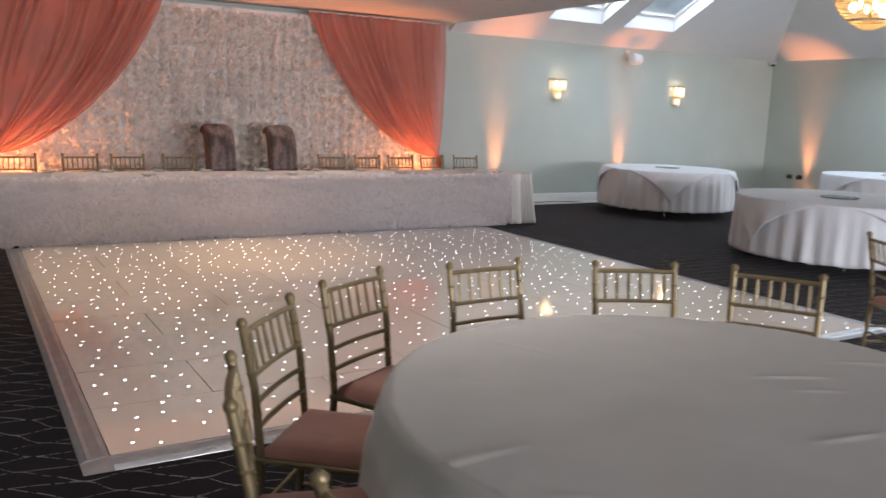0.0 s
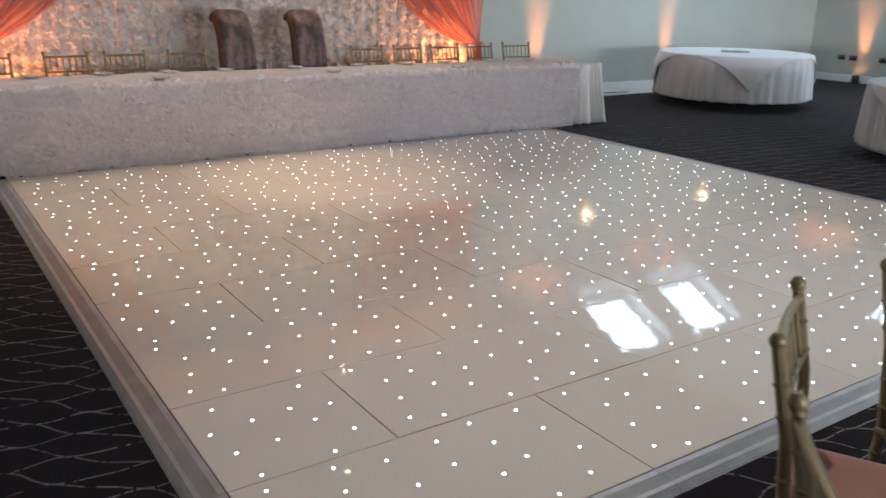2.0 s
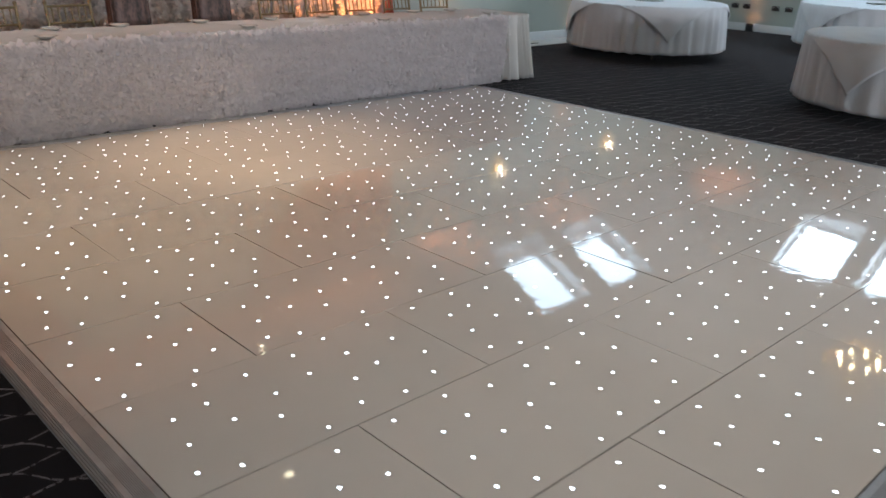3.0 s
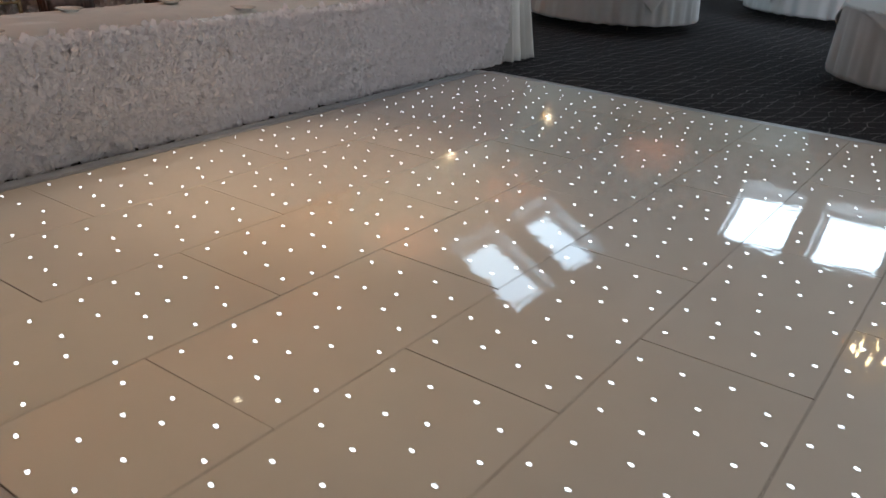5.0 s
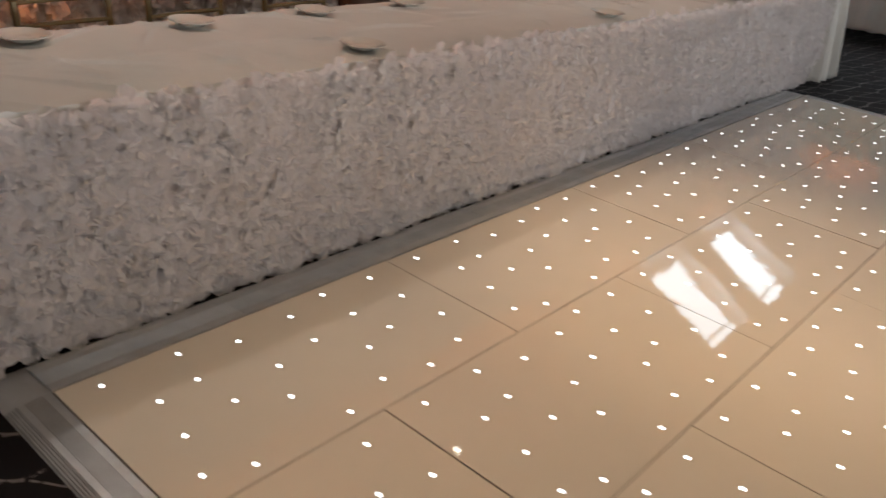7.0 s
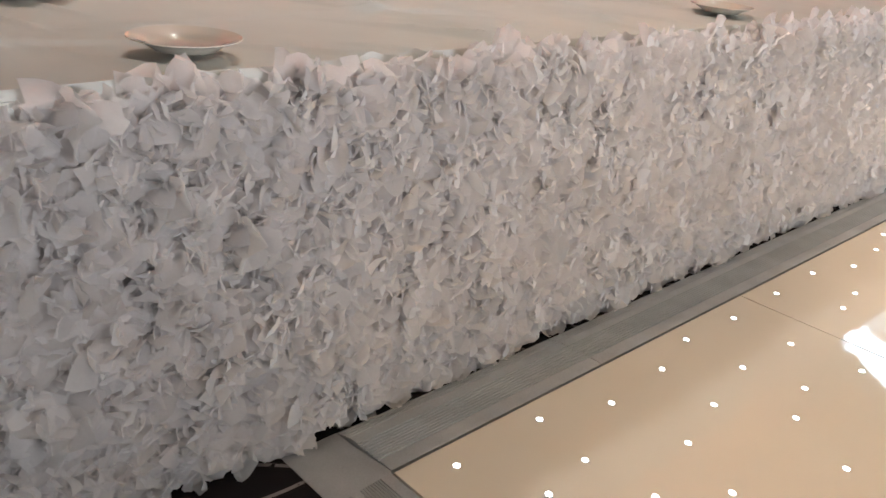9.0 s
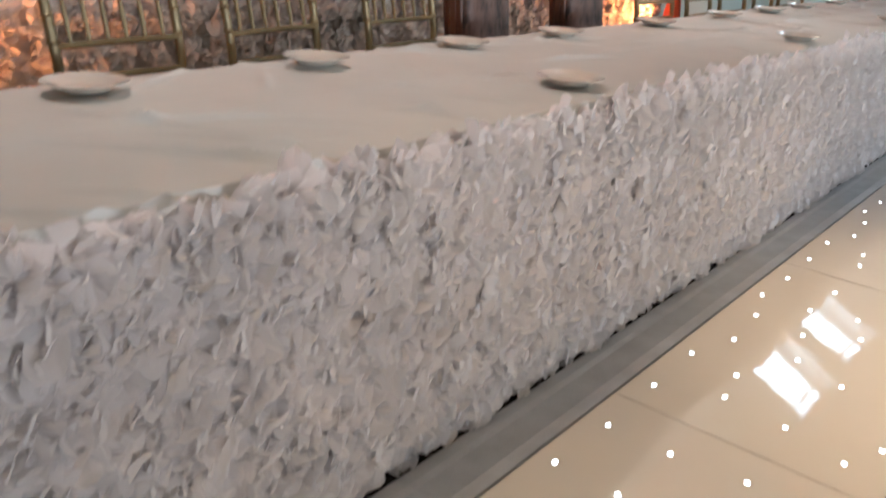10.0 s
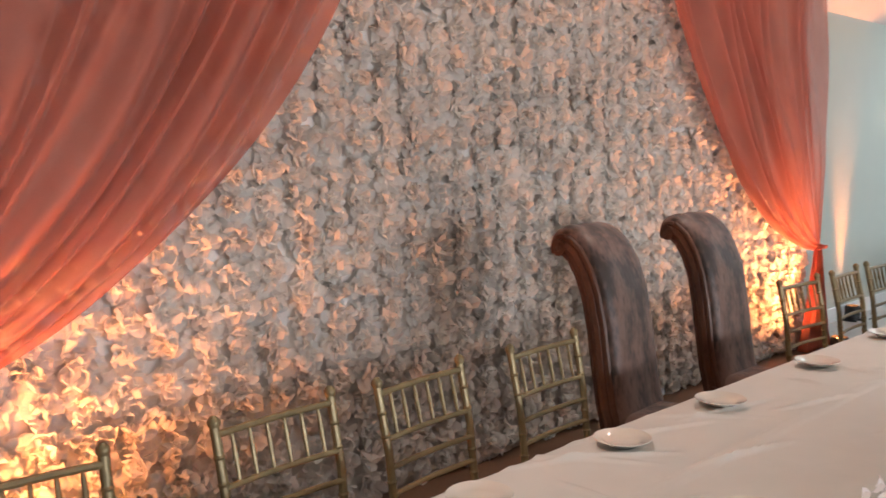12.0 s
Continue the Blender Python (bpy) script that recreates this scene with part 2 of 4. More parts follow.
def sheet(bm, fn, nu, nv, wrap=False):
    """A grid surface: fn(u, v) gives a place for u and v from 0 to 1."""
    cols = nu if wrap else nu + 1
    vs = [[bm.verts.new(fn(i / nu, j / nv)) for j in range(nv + 1)] for i in range(cols)]
    for i in range(nu):
        for j in range(nv):
            bm.faces.new((vs[i][j], vs[(i + 1) % cols][j], vs[(i + 1) % cols][j + 1], vs[i][j + 1]))
    return bm


def poly(bm, *corners):
    return bm.faces.new([bm.verts.new(c) for c in corners])


def solid(ob, thickness, offset=1.0):
    k = ob.modifiers.new("thickness", "SOLIDIFY")
    k.thickness, k.offset = thickness, offset
    return ob


# ---- the room ----
bm = box(bmesh.new(), (WEST_X - 0.2, SOUTH_Y - 0.2, CARPET_Z - 0.15), (WALL_X + 0.2, WALL_Y + 0.2, CARPET_Z))
tagged(part("floor", bm, CARPET), "dark navy-brown carpet with thin wavy cream lines", "carpet", kind="structure")
bm = box(bmesh.new(), (6.3, 2.14, CARPET_Z), (WALL_X - 0.4, WALL_Y - 0.018, CARPET_Z + 0.006), 0.002, 1)
tagged(part("floor_border", bm, VINYL), "pale smooth floor strip along the sage wall", "floor", kind="structure")

BOARDS = mat("brown_floor_boards", (0.15, 0.085, 0.05), 0.45, vary=0.25, scale=3, fine=60, bump=0.1)
bm = box(bmesh.new(), (-1.2, 0.6, CARPET_Z - 0.01), (6.28, 2.395, BOARD_Z), 0.002, 1)
tagged(part("floor_boards", bm, BOARDS), "brown wooden floor behind the top table", "floor", kind="structure")

bm = box(bmesh.new(), (WEST_X - 0.2, WALL_Y, CARPET_Z), (WALL_X + 0.2, WALL_Y + 0.2, 5.0))
tagged(part("wall_north", bm, WALL), "pale sage green wallpapered wall", "wall", kind="structure")
bm = box(bmesh.new(), (WALL_X, SOUTH_Y, CARPET_Z), (WALL_X + 0.2, WALL_Y - 0.002, 5.0))
tagged(part("wall_east", bm, WALL), "pale sage green wallpapered wall", "wall", kind="structure")
bm = box(bmesh.new(), (WEST_X - 0.2, SOUTH_Y, CARPET_Z), (WEST_X, WALL_Y - 0.002, 5.0))
tagged(part("wall_west", bm, WALL), "pale sage green wall", "wall", kind="structure")
bm = box(bmesh.new(), (WEST_X - 0.2, SOUTH_Y - 0.2, CARPET_Z), (WALL_X + 0.2, SOUTH_Y - 0.002, 5.0))
tagged(part("wall_south", bm, WALL), "pale sage green wall", "wall", kind="structure")


def skirting(name, along_x, a, b, at):
    """A moulded skirting board: tall face, small step and rounded top."""
    prof = [(0, 0), (0.018, 0), (0.018, 0.10), (0.014, 0.108), (0.014, 0.118), (0.009, 0.132), (0.0, 0.136)]
    bm = bmesh.new()
    ends = []
    for s in (a, b):
        ends.append([bm.verts.new((s, at - d, CARPET_Z + z) if along_x else (at - d, s, CARPET_Z + z)) for d, z in prof])
    for i in range(len(prof) - 1):
        bm.faces.new((ends[0][i], ends[1][i], ends[1][i + 1], ends[0][i + 1]))
    bm.faces.new(ends[0])
    bm.faces.new(ends[1][::-1])
    bmesh.ops.recalc_face_normals(bm, faces=bm.faces)
    tagged(part(name, bm, WHITE), "white painted moulded skirting board", "skirting board", kind="structure")


skirting("baseboard", True, 6.3, WALL_X - 0.02, WALL_Y - 0.001)
skirting("baseboard", False, SOUTH_Y, WALL_Y - 0.02, WALL_X - 0.001)


def north_z(y):
    return EAVE + SLOPE * (WALL_Y - y)


def east_z(x):
    return EAVE + SLOPE * (WALL_X - x)


RUN = (FLAT - EAVE) / SLOPE
NY, EX = WALL_Y - RUN, WALL_X - RUN
N_WINDOWS = ((8.0, 9.15), (9.65, 10.85))
E_WINDOWS = ((-0.33, -1.4), (-1.75, -2.9))
NW_Y, EW_X = (2.06, 0.84), (13.95, 12.65)

bm = bmesh.new()


def npoly(*xy):
    poly(bm, *[(x, y, north_z(y)) for x, y in xy])


def epoly(*xy):
    poly(bm, *[(x, y, east_z(x)) for x, y in xy])


def hip_x(y):
    return WALL_X - (WALL_Y - y)


def hip_y(x):
    return WALL_Y - (WALL_X - x)


y0, y1 = NW_Y
npoly((STEP_X, WALL_Y), (WALL_X, WALL_Y), (hip_x(y0), y0), (STEP_X, y0))
xs = [STEP_X, *N_WINDOWS[0], *N_WINDOWS[1]]
npoly((xs[0], y0), (xs[1], y0), (xs[1], y1), (xs[0], y1))
npoly((xs[2], y0), (xs[3], y0), (xs[3], y1), (xs[2], y1))
npoly((xs[4], y0), (hip_x(y0), y0), (hip_x(y1), y1), (xs[4], y1))
npoly((STEP_X, y1), (hip_x(y1), y1), (hip_x(NY), NY), (STEP_X, NY))
x0, x1 = EW_X
epoly((WALL_X, WALL_Y), (WALL_X, SOUTH_Y), (x0, SOUTH_Y), (x0, hip_y(x0)))
epoly((x0, hip_y(x0)), (x0, E_WINDOWS[0][0]), (x1, E_WINDOWS[0][0]), (x1, hip_y(x1)))
epoly((x0, E_WINDOWS[0][1]), (x0, E_WINDOWS[1][0]), (x1, E_WINDOWS[1][0]), (x1, E_WINDOWS[0][1]))
epoly((x0, E_WINDOWS[1][1]), (x0, SOUTH_Y), (x1, SOUTH_Y), (x1, E_WINDOWS[1][1]))
epoly((x1, hip_y(x1)), (x1, SOUTH_Y), (EX, SOUTH_Y), (EX, hip_y(EX)))
poly(bm, (STEP_X, NY, FLAT), (EX, NY, FLAT), (EX, SOUTH_Y, FLAT), (STEP_X, SOUTH_Y, FLAT))
MEET_Y = WALL_Y - (LOW_CEIL - EAVE) / SLOPE
poly(bm, (STEP_X, WALL_Y, LOW_CEIL), (STEP_X, WALL_Y, EAVE), (STEP_X, MEET_Y, LOW_CEIL))
poly(bm, (STEP_X, MEET_Y, LOW_CEIL), (STEP_X, NY, FLAT), (STEP_X, SOUTH_Y, FLAT), (STEP_X, SOUTH_Y, LOW_CEIL))
poly(bm, (WEST_X, WALL_Y, LOW_CEIL), (STEP_X, WALL_Y, LOW_CEIL), (STEP_X, SOUTH_Y, LOW_CEIL), (WEST_X, SOUTH_Y, LOW_CEIL))


def reveal(c):
    """The four sides of a roof window's shaft, from the ceiling up to the glass."""
    up = [(x, y, z + 0.30) for x, y, z in c]
    for i in range(4):
        j = (i + 1) % 4
        poly(bm, c[i], c[j], up[j], up[i])


def window_corners(kind, span):
    if kind == "n":
        return [(span[0], y0, north_z(y0)), (span[1], y0, north_z(y0)), (span[1], y1, north_z(y1)), (span[0], y1, north_z(y1))]
    return [(x0, span[0], east_z(x0)), (x0, span[1], east_z(x0)), (x1, span[1], east_z(x1)), (x1, span[0], east_z(x1))]


WINDOWS = [window_corners("n", s) for s in N_WINDOWS] + [window_corners("e", s) for s in E_WINDOWS]
for c in WINDOWS:
    reveal(c)
tagged(part("ceiling", bm, CEIL), "white painted vaulted ceiling with roof windows and a lower flat part", "ceiling", kind="structure")

for number, c in enumerate(WINDOWS):
    w = tagged(new("window_%d" % (number + 1)), "white-framed roof window letting in daylight", "skylight", kind="structure")
    mid = sum((Vector(p) for p in c), Vector()) / 4
    fr = bmesh.new()
    top = [Vector(p) + Vector((0, 0, 0.22)) for p in c]
    centre = mid + Vector((0, 0, 0.22))
    inner = [p.lerp(centre, 0.10) for p in top]
    lift = Vector((0, 0, 0.05))
    for i in range(4):
        j = (i + 1) % 4
        poly(fr, top[i], top[j], inner[j], inner[i])
        poly(fr, inner[i], inner[j], inner[j] + lift, inner[i] + lift)
    part("window_frame", fr, WHITE, w)
    g = bmesh.new()
    poly(g, *[p + lift for p in inner])
    pane = part("pane", g, PANE, w)
    pane.visible_shadow = False
    bar = bmesh.new()
    a, b = inner[3].lerp(inner[0], 0.12), inner[2].lerp(inner[1], 0.12)
    tube(bar, [a, b], 0.018, 8)
    part("handle_bar", bar, ALU, w)

# ---- dance floor ----
U = 0.61
dance = thing("dance_floor", "glossy cream starlight dance floor with white light dots", "dance floor")
bm = box(bmesh.new(), (0.0, -9 * U, CARPET_Z), (9 * U, 0.0, -0.006))
part("base", bm, SEAM, dance, "dark seams between the panels")
LAYOUT = ((.105, .055), (.109, .51), (.157, .365), (.183, .207), (.225, .56), (.31, .187), (.332, .328), (.336, .051), (.456, .408), (.504, .103),
          (.519, .277), (.534, .56), (.682, .238), (.705, .51), (.71, .09), (.786, .37), (.864, .55), (.876, .198), (.877, .048), (.915, .328),
          (1.03, .513), (1.082, .06), (1.083, .214), (1.107, .377))


HALF = ((.104, .41), (.126, .575), (.131, .082), (.068, .252), (.229, .23), (.254, .40), (.377, .22), (.388, .57), (.423, .34), (.478, .073), (.513, .47), (.522, .26))


def dots_of(span):
    """The light dots of a whole panel, or of a half panel, which has a layout of its own."""
    return LAYOUT if span[1] - span[0] > 1 else [(span[0] + x, y) for x, y in HALF]


def panel_mesh(a, b):
    bm = box(bmesh.new(), (a + 0.0021, -U + 0.0021, -0.010), (b - 0.0021, -0.0021, 0.0))
    me = mesh_from(bm, "panel", False)
    me.materials.append(PANEL)
    return me


def led_bm(bm, x, y):
    """A small domed lens that stands a little proud of its panel."""
    rings = []
    for r, z in ((0.0068, -0.001), (0.0064, 0.0005), (0.0040, 0.0011)):
        rings.append([bm.verts.new((x + r * math.cos(a), y + r * math.sin(a), z)) for a in (math.pi * k / 4 for k in range(8))])
    for low, high in zip(rings, rings[1:]):
        for k in range(8):
            bm.faces.new((low[k], low[(k + 1) % 8], high[(k + 1) % 8], high[k]))
    bm.faces.new(rings[-1])


PANELS = {}
for span in ((0, 1.22), (0, 0.61), (0.61, 1.22)):
    PANELS[span] = panel_mesh(*span)
one = bmesh.new()
led_bm(one, 0, 0)
LED_MESH = mesh_from(one, "led", False)
LED_MESH.materials.append(LED)
DOTS = {}
for span in PANELS:
    bm = bmesh.new()
    for x, y in dots_of(span):
        led_bm(bm, x, -y)
    DOTS[span] = mesh_from(bm, "light_dot_cluster", False)
    DOTS[span].materials.append(LED)
for row in range(9):
    x = 0.0 if row % 2 == 0 else -U
    while x < 9 * U - 0.01:
        span = (0.61, 1.22) if x < -0.01 else (0, 0.61) if x + 1.22 > 9 * U + 0.01 else (0, 1.22)
        p = new("panel", PANELS[span])
        p.parent = dance
        p.location = (x, -row * U, random.uniform(-0.0004, 0.0004))
        p.rotation_euler = (random.uniform(-0.0016, 0.0016), random.uniform(-0.0010, 0.0010), 0)
        if x < 1.3 and row < 7:
            for lx, ly in dots_of(span):
                led = new("led", LED_MESH)
                led.parent = p
                led.location = (lx, -ly, 0)
        else:
            d = tagged(new("light_dot_cluster", DOTS[span]), kind="stuff")
            d.parent = p
        x += 1.22


def edging_mesh(length, width):
    """A sloping aluminium edge strip with a smooth inner face and fine ribs on its outer lip."""
    prof = [(0.0045, -0.015), (0.0045, 0.0004), (0.008, 0.0012), (0.034, 0.0008)]
    for k in range(9):
        d = 0.038 + k * 0.0075
        prof += [(d, 0.0006 - k * 0.0003), (d + 0.001, -0.0018 - k * 0.0003), (d + 0.0032, -0.0018 - k * 0.0003), (d + 0.0042, 0.0006 - k * 0.0003)]
    prof += [(0.112, -0.0025), (0.126, -0.003)]
    for k in range(4):
        d = 0.128 + k * 0.0095
        z = -0.0055 - k * 0.0030
        prof += [(d, z), (d + 0.0015, z + 0.0024), (d + 0.0045, z + 0.0016), (d + 0.0062, z - 0.0024)]
    prof += [(0.168, -0.0195)]
    bm = bmesh.new()
    ends = [[bm.verts.new((x, d * width / 0.168, z)) for d, z in prof] for x in (0.001, length - 0.001)]
    for i in range(len(prof) - 1):
        bm.faces.new((ends[0][i], ends[1][i], ends[1][i + 1], ends[0][i + 1]))
    bm.faces.new(ends[0])
    bm.faces.new(ends[1][::-1])
    bmesh.ops.recalc_face_normals(bm, faces=bm.faces)
    me = mesh_from(bm, "edging", False)
    me.materials.append(ALU)
    return me


WIDE, NARROW = 0.168, 0.122
EDGING = {(length, width): edging_mesh(length, width) for length in (0.61, 1.22) for width in (WIDE, NARROW)}
SIDES = ((0, 0, 0), (9 * U, 0, -90), (9 * U, -9 * U, 180), (0, -9 * U, 90))
for sx, sy, turn in SIDES:
    at = 0.0
    for length in (0.61, 1.22, 1.22, 1.22, 1.22):
        e = new("edging", EDGING[length, NARROW if turn else WIDE])
        e.parent = dance
        e.matrix_basis = pose(sx, sy, 0, 0, 0, turn) @ Matrix.Translation((at, 0, 0))
        at += length
    bm = bmesh.new()
    before, after = (NARROW if turn != -90 else WIDE), (NARROW if turn else WIDE)
    r = [bm.verts.new(v) for v in ((0, 0, 0.001), (-before, 0, -0.018), (-before, after, -0.019), (0, after, -0.018))]
    bm.faces.new(r)
    low = [bm.verts.new((v.co.x, v.co.y, -0.0196)) for v in r]
    for k in range(4):
        bm.faces.new((r[k], low[k], low[(k + 1) % 4], r[(k + 1) % 4]))
    bmesh.ops.recalc_face_normals(bm, faces=bm.faces)
    part("corner_edging", bm, ALU, dance, "mitred metal corner", pose(sx, sy, 0, 0, 0, turn))

# ---- top table ----
T0, T1, TF, TB, TZ = -1.05, 6.38, 0.185, 0.905, 0.692


def cloth_noise(x, y, s):
    return noise.noise(Vector((x * s, y * s, 3.7)))


def creases(seed, count, x0, x1, y0, y1):
    """Short soft ridges left by folding: ends and height of each."""
    r = random.Random(seed)
    made = []
    for _ in range(count):
        x, y, a, length = r.uniform(x0, x1), r.uniform(y0, y1), r.gauss(-0.8, 0.5), r.uniform(0.08, 0.32)
        made.append((x - math.cos(a) * length, y - math.sin(a) * length, x + math.cos(a) * length, y + math.sin(a) * length, r.uniform(0.005, 0.011)))
    return made


def ridge(made, x, y):
    z = 0.0
    for xa, ya, xb, yb, h in made:
        dx, dy = xb - xa, yb - ya
        t = ((x - xa) * dx + (y - ya) * dy) / (dx * dx + dy * dy)
        if -0.1 < t < 1.1:
            d = abs((x - xa) * dy - (y - ya) * dx) / math.hypot(dx, dy)
            if d < 0.06:
                z += h * math.exp(-(d / 0.0115) ** 2) * max(0.0, math.sin(math.pi * min(1, max(0, t))))
    return z


TOP_CREASES = creases(11, 100, T0, T1, TF, TB)


def top_cloth(u, v):
    """The long cloth: down at the back, over the top, to just inside the front."""
    x = T0 + (T1 - T0) * u
    if v < 0.3:
        z = 0.06 + (TZ - 0.06) * v / 0.3
        return (x, TB + 0.02 + 0.016 * math.sin(x * 31) * (1 - v / 0.3), z)
    if v > 0.96:
        return (x, TF - 0.016 + 0.003 * math.sin(x * 40), TZ - 0.006 - 0.09 * (v - 0.96) / 0.04)
    w = min(1.0, (v - 0.3) / 0.65)
    y = TB + (TF - 0.012 - TB) * w
    z = TZ + 0.003 * cloth_noise(x, y, 4)
    z += 1.15 * ridge(TOP_CREASES, x, y)
    if abs(w - 0.5) < 0.03:
        z += 0.003
    return (x, y, z)


cloth = part("tablecloth", sheet(bmesh.new(), top_cloth, 900, 130), CLOTH)
tagged(solid(cloth, 0.003), "long ivory tablecloth with fold creases on the top table", "tablecloth")


def end_cloth(u, v):
    """The plain cloth that hangs in folds round the table's end."""
    z = TZ + 0.004 - (TZ - 0.0) * v
    amp = 0.016 + 0.05 * v
    if u < 0.3:
        x = 6.02 + (T1 + 0.03 - 6.02) * u / 0.3
        return (x + 0.10 * v * u / 0.3, TF - 0.03 - 0.02 * v + amp * math.sin(u * 105 + 2 * math.sin(u * 31)), z)
    if u < 0.85:
        w = (u - 0.3) / 0.55
        return (T1 + 0.03 + 0.10 * v + amp * math.sin(u * 75), TF - 0.03 + (TB + 0.03 - TF + 0.03) * w, z)
    w = (u - 0.85) / 0.15
    return (T1 + 0.03 - 0.4 * w, TB + 0.035 + amp * math.sin(u * 70), z)


tagged(solid(part("end_cloth", sheet(bmesh.new(), end_cloth, 260, 16), CLOTH), 0.003), "plain white cloth hanging in folds at the table's end", "tablecloth")

for k in range(4):
    a = T0 + 0.02 + k * (T1 - T0 - 0.02) / 4
    b = a + (T1 - T0 - 0.02) / 4 - 0.01
    t = thing("trestle_table", "folding trestle table hidden under the long cloth", "table", "trestle tables of the top table")
    part("tabletop", box(bmesh.new(), (a, TF + 0.01, TZ - 0.04), (b, TB - 0.01, TZ - 0.008), 0.004, 1), DARKWOOD, t)
    for x in (a + 0.12, b - 0.12):
        for y in (TF + 0.08, TB - 0.08):
            part("leg", tube(bmesh.new(), [(x, y, CARPET_Z), (x, y, TZ - 0.04)], 0.014, 8), METAL_DARK, t)


def petal(bm, base, out, side, length, width, curl, wave, rows=3):
    """A small cupped leaf of cloth with a wavy rim."""
    up = out.cross(side).normalized()
    grid = []
    for j in range(rows + 1):
        t = j / rows
        w = width * (0.5 + 1.1 * t - 0.95 * t * t)
        c = base + out * (length * t) + up * (curl * t * t)
        row = []
        for q in (-1, -0.5, 0, 0.5, 1):
            lift = 0.35 * width * q * q * (1 if curl > 0 else -1) + 0.28 * width * t * math.sin(4.4 * q + wave)
            row.append(bm.verts.new(c + side * (w * q) + up * lift - out * (0.22 * length * t * q * q)))
        grid.append(row)
    for a, b in zip(grid, grid[1:]):
        for k in range(4):
            bm.faces.new((a[k], a[k + 1], b[k + 1], b[k]))


def tuft_mesh(name, seed, petals, size, droop, material, broad, loose, proud):
    """A ruffled tuft that faces -Y: cupped leaves laid one over the other, their faces outward."""
    rng = random.Random(seed)
    bm = bmesh.new()
    for k in range(petals):
        a = rng.uniform(0, 2 * math.pi)
        lean = rng.uniform(0.4, 1.1)
        out = Vector((math.cos(a) * lean, -rng.uniform(*proud), math.sin(a) * lean - droop)).normalized()
        side = out.cross(Vector((rng.uniform(-loose, loose), -1, rng.uniform(-loose, loose)))).normalized()
        base = Vector((rng.uniform(-0.45, 0.45) * size, -rng.uniform(0.0, 0.3) * size, rng.uniform(-0.45, 0.45) * size))
        petal(bm, base, out, side, size * rng.uniform(0.6, 1.0), size * broad * rng.uniform(0.75, 1.25), size * rng.uniform(-0.45, 0.45), rng.uniform(0, 6))
    me = mesh_from(bm, name)
    me.materials.append(material)
    return me


def joined(name, meshes, places, material, parent):
    """Many tufts as one mesh: (variant, matrix) for each."""
    verts, faces, at = [], [], 0
    cache = []
    for me in meshes:
        co = np.empty(len(me.vertices) * 3)
        me.vertices.foreach_get("co", co)
        cache.append((co.reshape(-1, 3), [tuple(p.vertices) for p in me.polygons]))
    for k, m in places:
        co, fs = cache[k]
        mm = np.array(m)
        verts.append(co @ mm[:3, :3].T + mm[:3, 3])
        faces += [tuple(i + at for i in f) for f in fs]
        at += len(co)
    me = bpy.data.meshes.new(name)
    me.from_pydata(np.concatenate(verts).tolist(), [], faces)
    me.materials.append(material)
    me.shade_smooth()
    ob = tagged(new(name, me), kind="stuff")
    ob.parent = parent
    return ob


skirt = thing("ruffle_skirt", "fluffy white ruffled organza skirt round the top table", "table skirt")
bm = box(bmesh.new(), (T0 - 0.01, TF - 0.004, 0.02), (6.06, TF + 0.008, TZ - 0.004), 0.002, 1)
part("backing", bm, RUFFLE, skirt, "plain backing cloth")
bm = box(bmesh.new(), (T0 - 0.025, TF - 0.004, 0.02), (T0 - 0.011, TB, TZ - 0.004), 0.002, 1)
part("backing", bm, RUFFLE, skirt, "plain backing cloth")
RUFFLES = [tuft_mesh("tuft", 100 + k, 16, 0.055, 0.45, RUFFLE, 0.62, 0.75, (0.2, 0.8)) for k in range(8)]
rng = random.Random(5)
near, far = [], []
STEP = 0.051
for i in range(int((6.07 - T0) / STEP)):
    for j in range(15):
        x = T0 + 0.02 + (i + 0.5 * (j % 2)) * STEP + rng.uniform(-0.018, 0.018)
        z = 0.031 + j * 0.0464 + rng.uniform(-0.012, 0.012)
        y = TF - 0.022 + 0.034 * max(0.0, 1 - z / 0.22) - 0.016 * noise.noise(Vector((x * 2.2, z * 2.2, 1)))
        if z > TZ - 0.05:
            z, y = min(z, TZ - 0.04), y + rng.uniform(0.0, 0.014)
        m = pose(x, y, z, rng.uniform(-20, 20), rng.uniform(-180, 180) * 0.35, rng.uniform(-25, 25)) @ Matrix.Scale(rng.uniform(0.85, 1.2), 4) @ Matrix.Diagonal((1, 0.62, 1, 1))
        (near if 0.0 < x < 1.0 and len(near) < 300 else far).append((rng.randrange(8), m))
for j in range(12):
    for k in range(12):
        m = pose(T0 - 0.03, TF + k * 0.06, 0.045 + j * 0.0555, 0, 0, -90) @ Matrix.Scale(rng.uniform(0.85, 1.15), 4)
        far.append((rng.randrange(8), m))
for k, m in near:
    t = new("tuft", RUFFLES[k])
    t.parent = skirt
    t.matrix_basis = m
joined("ruffle_mass", RUFFLES, far, RUFFLE, skirt)

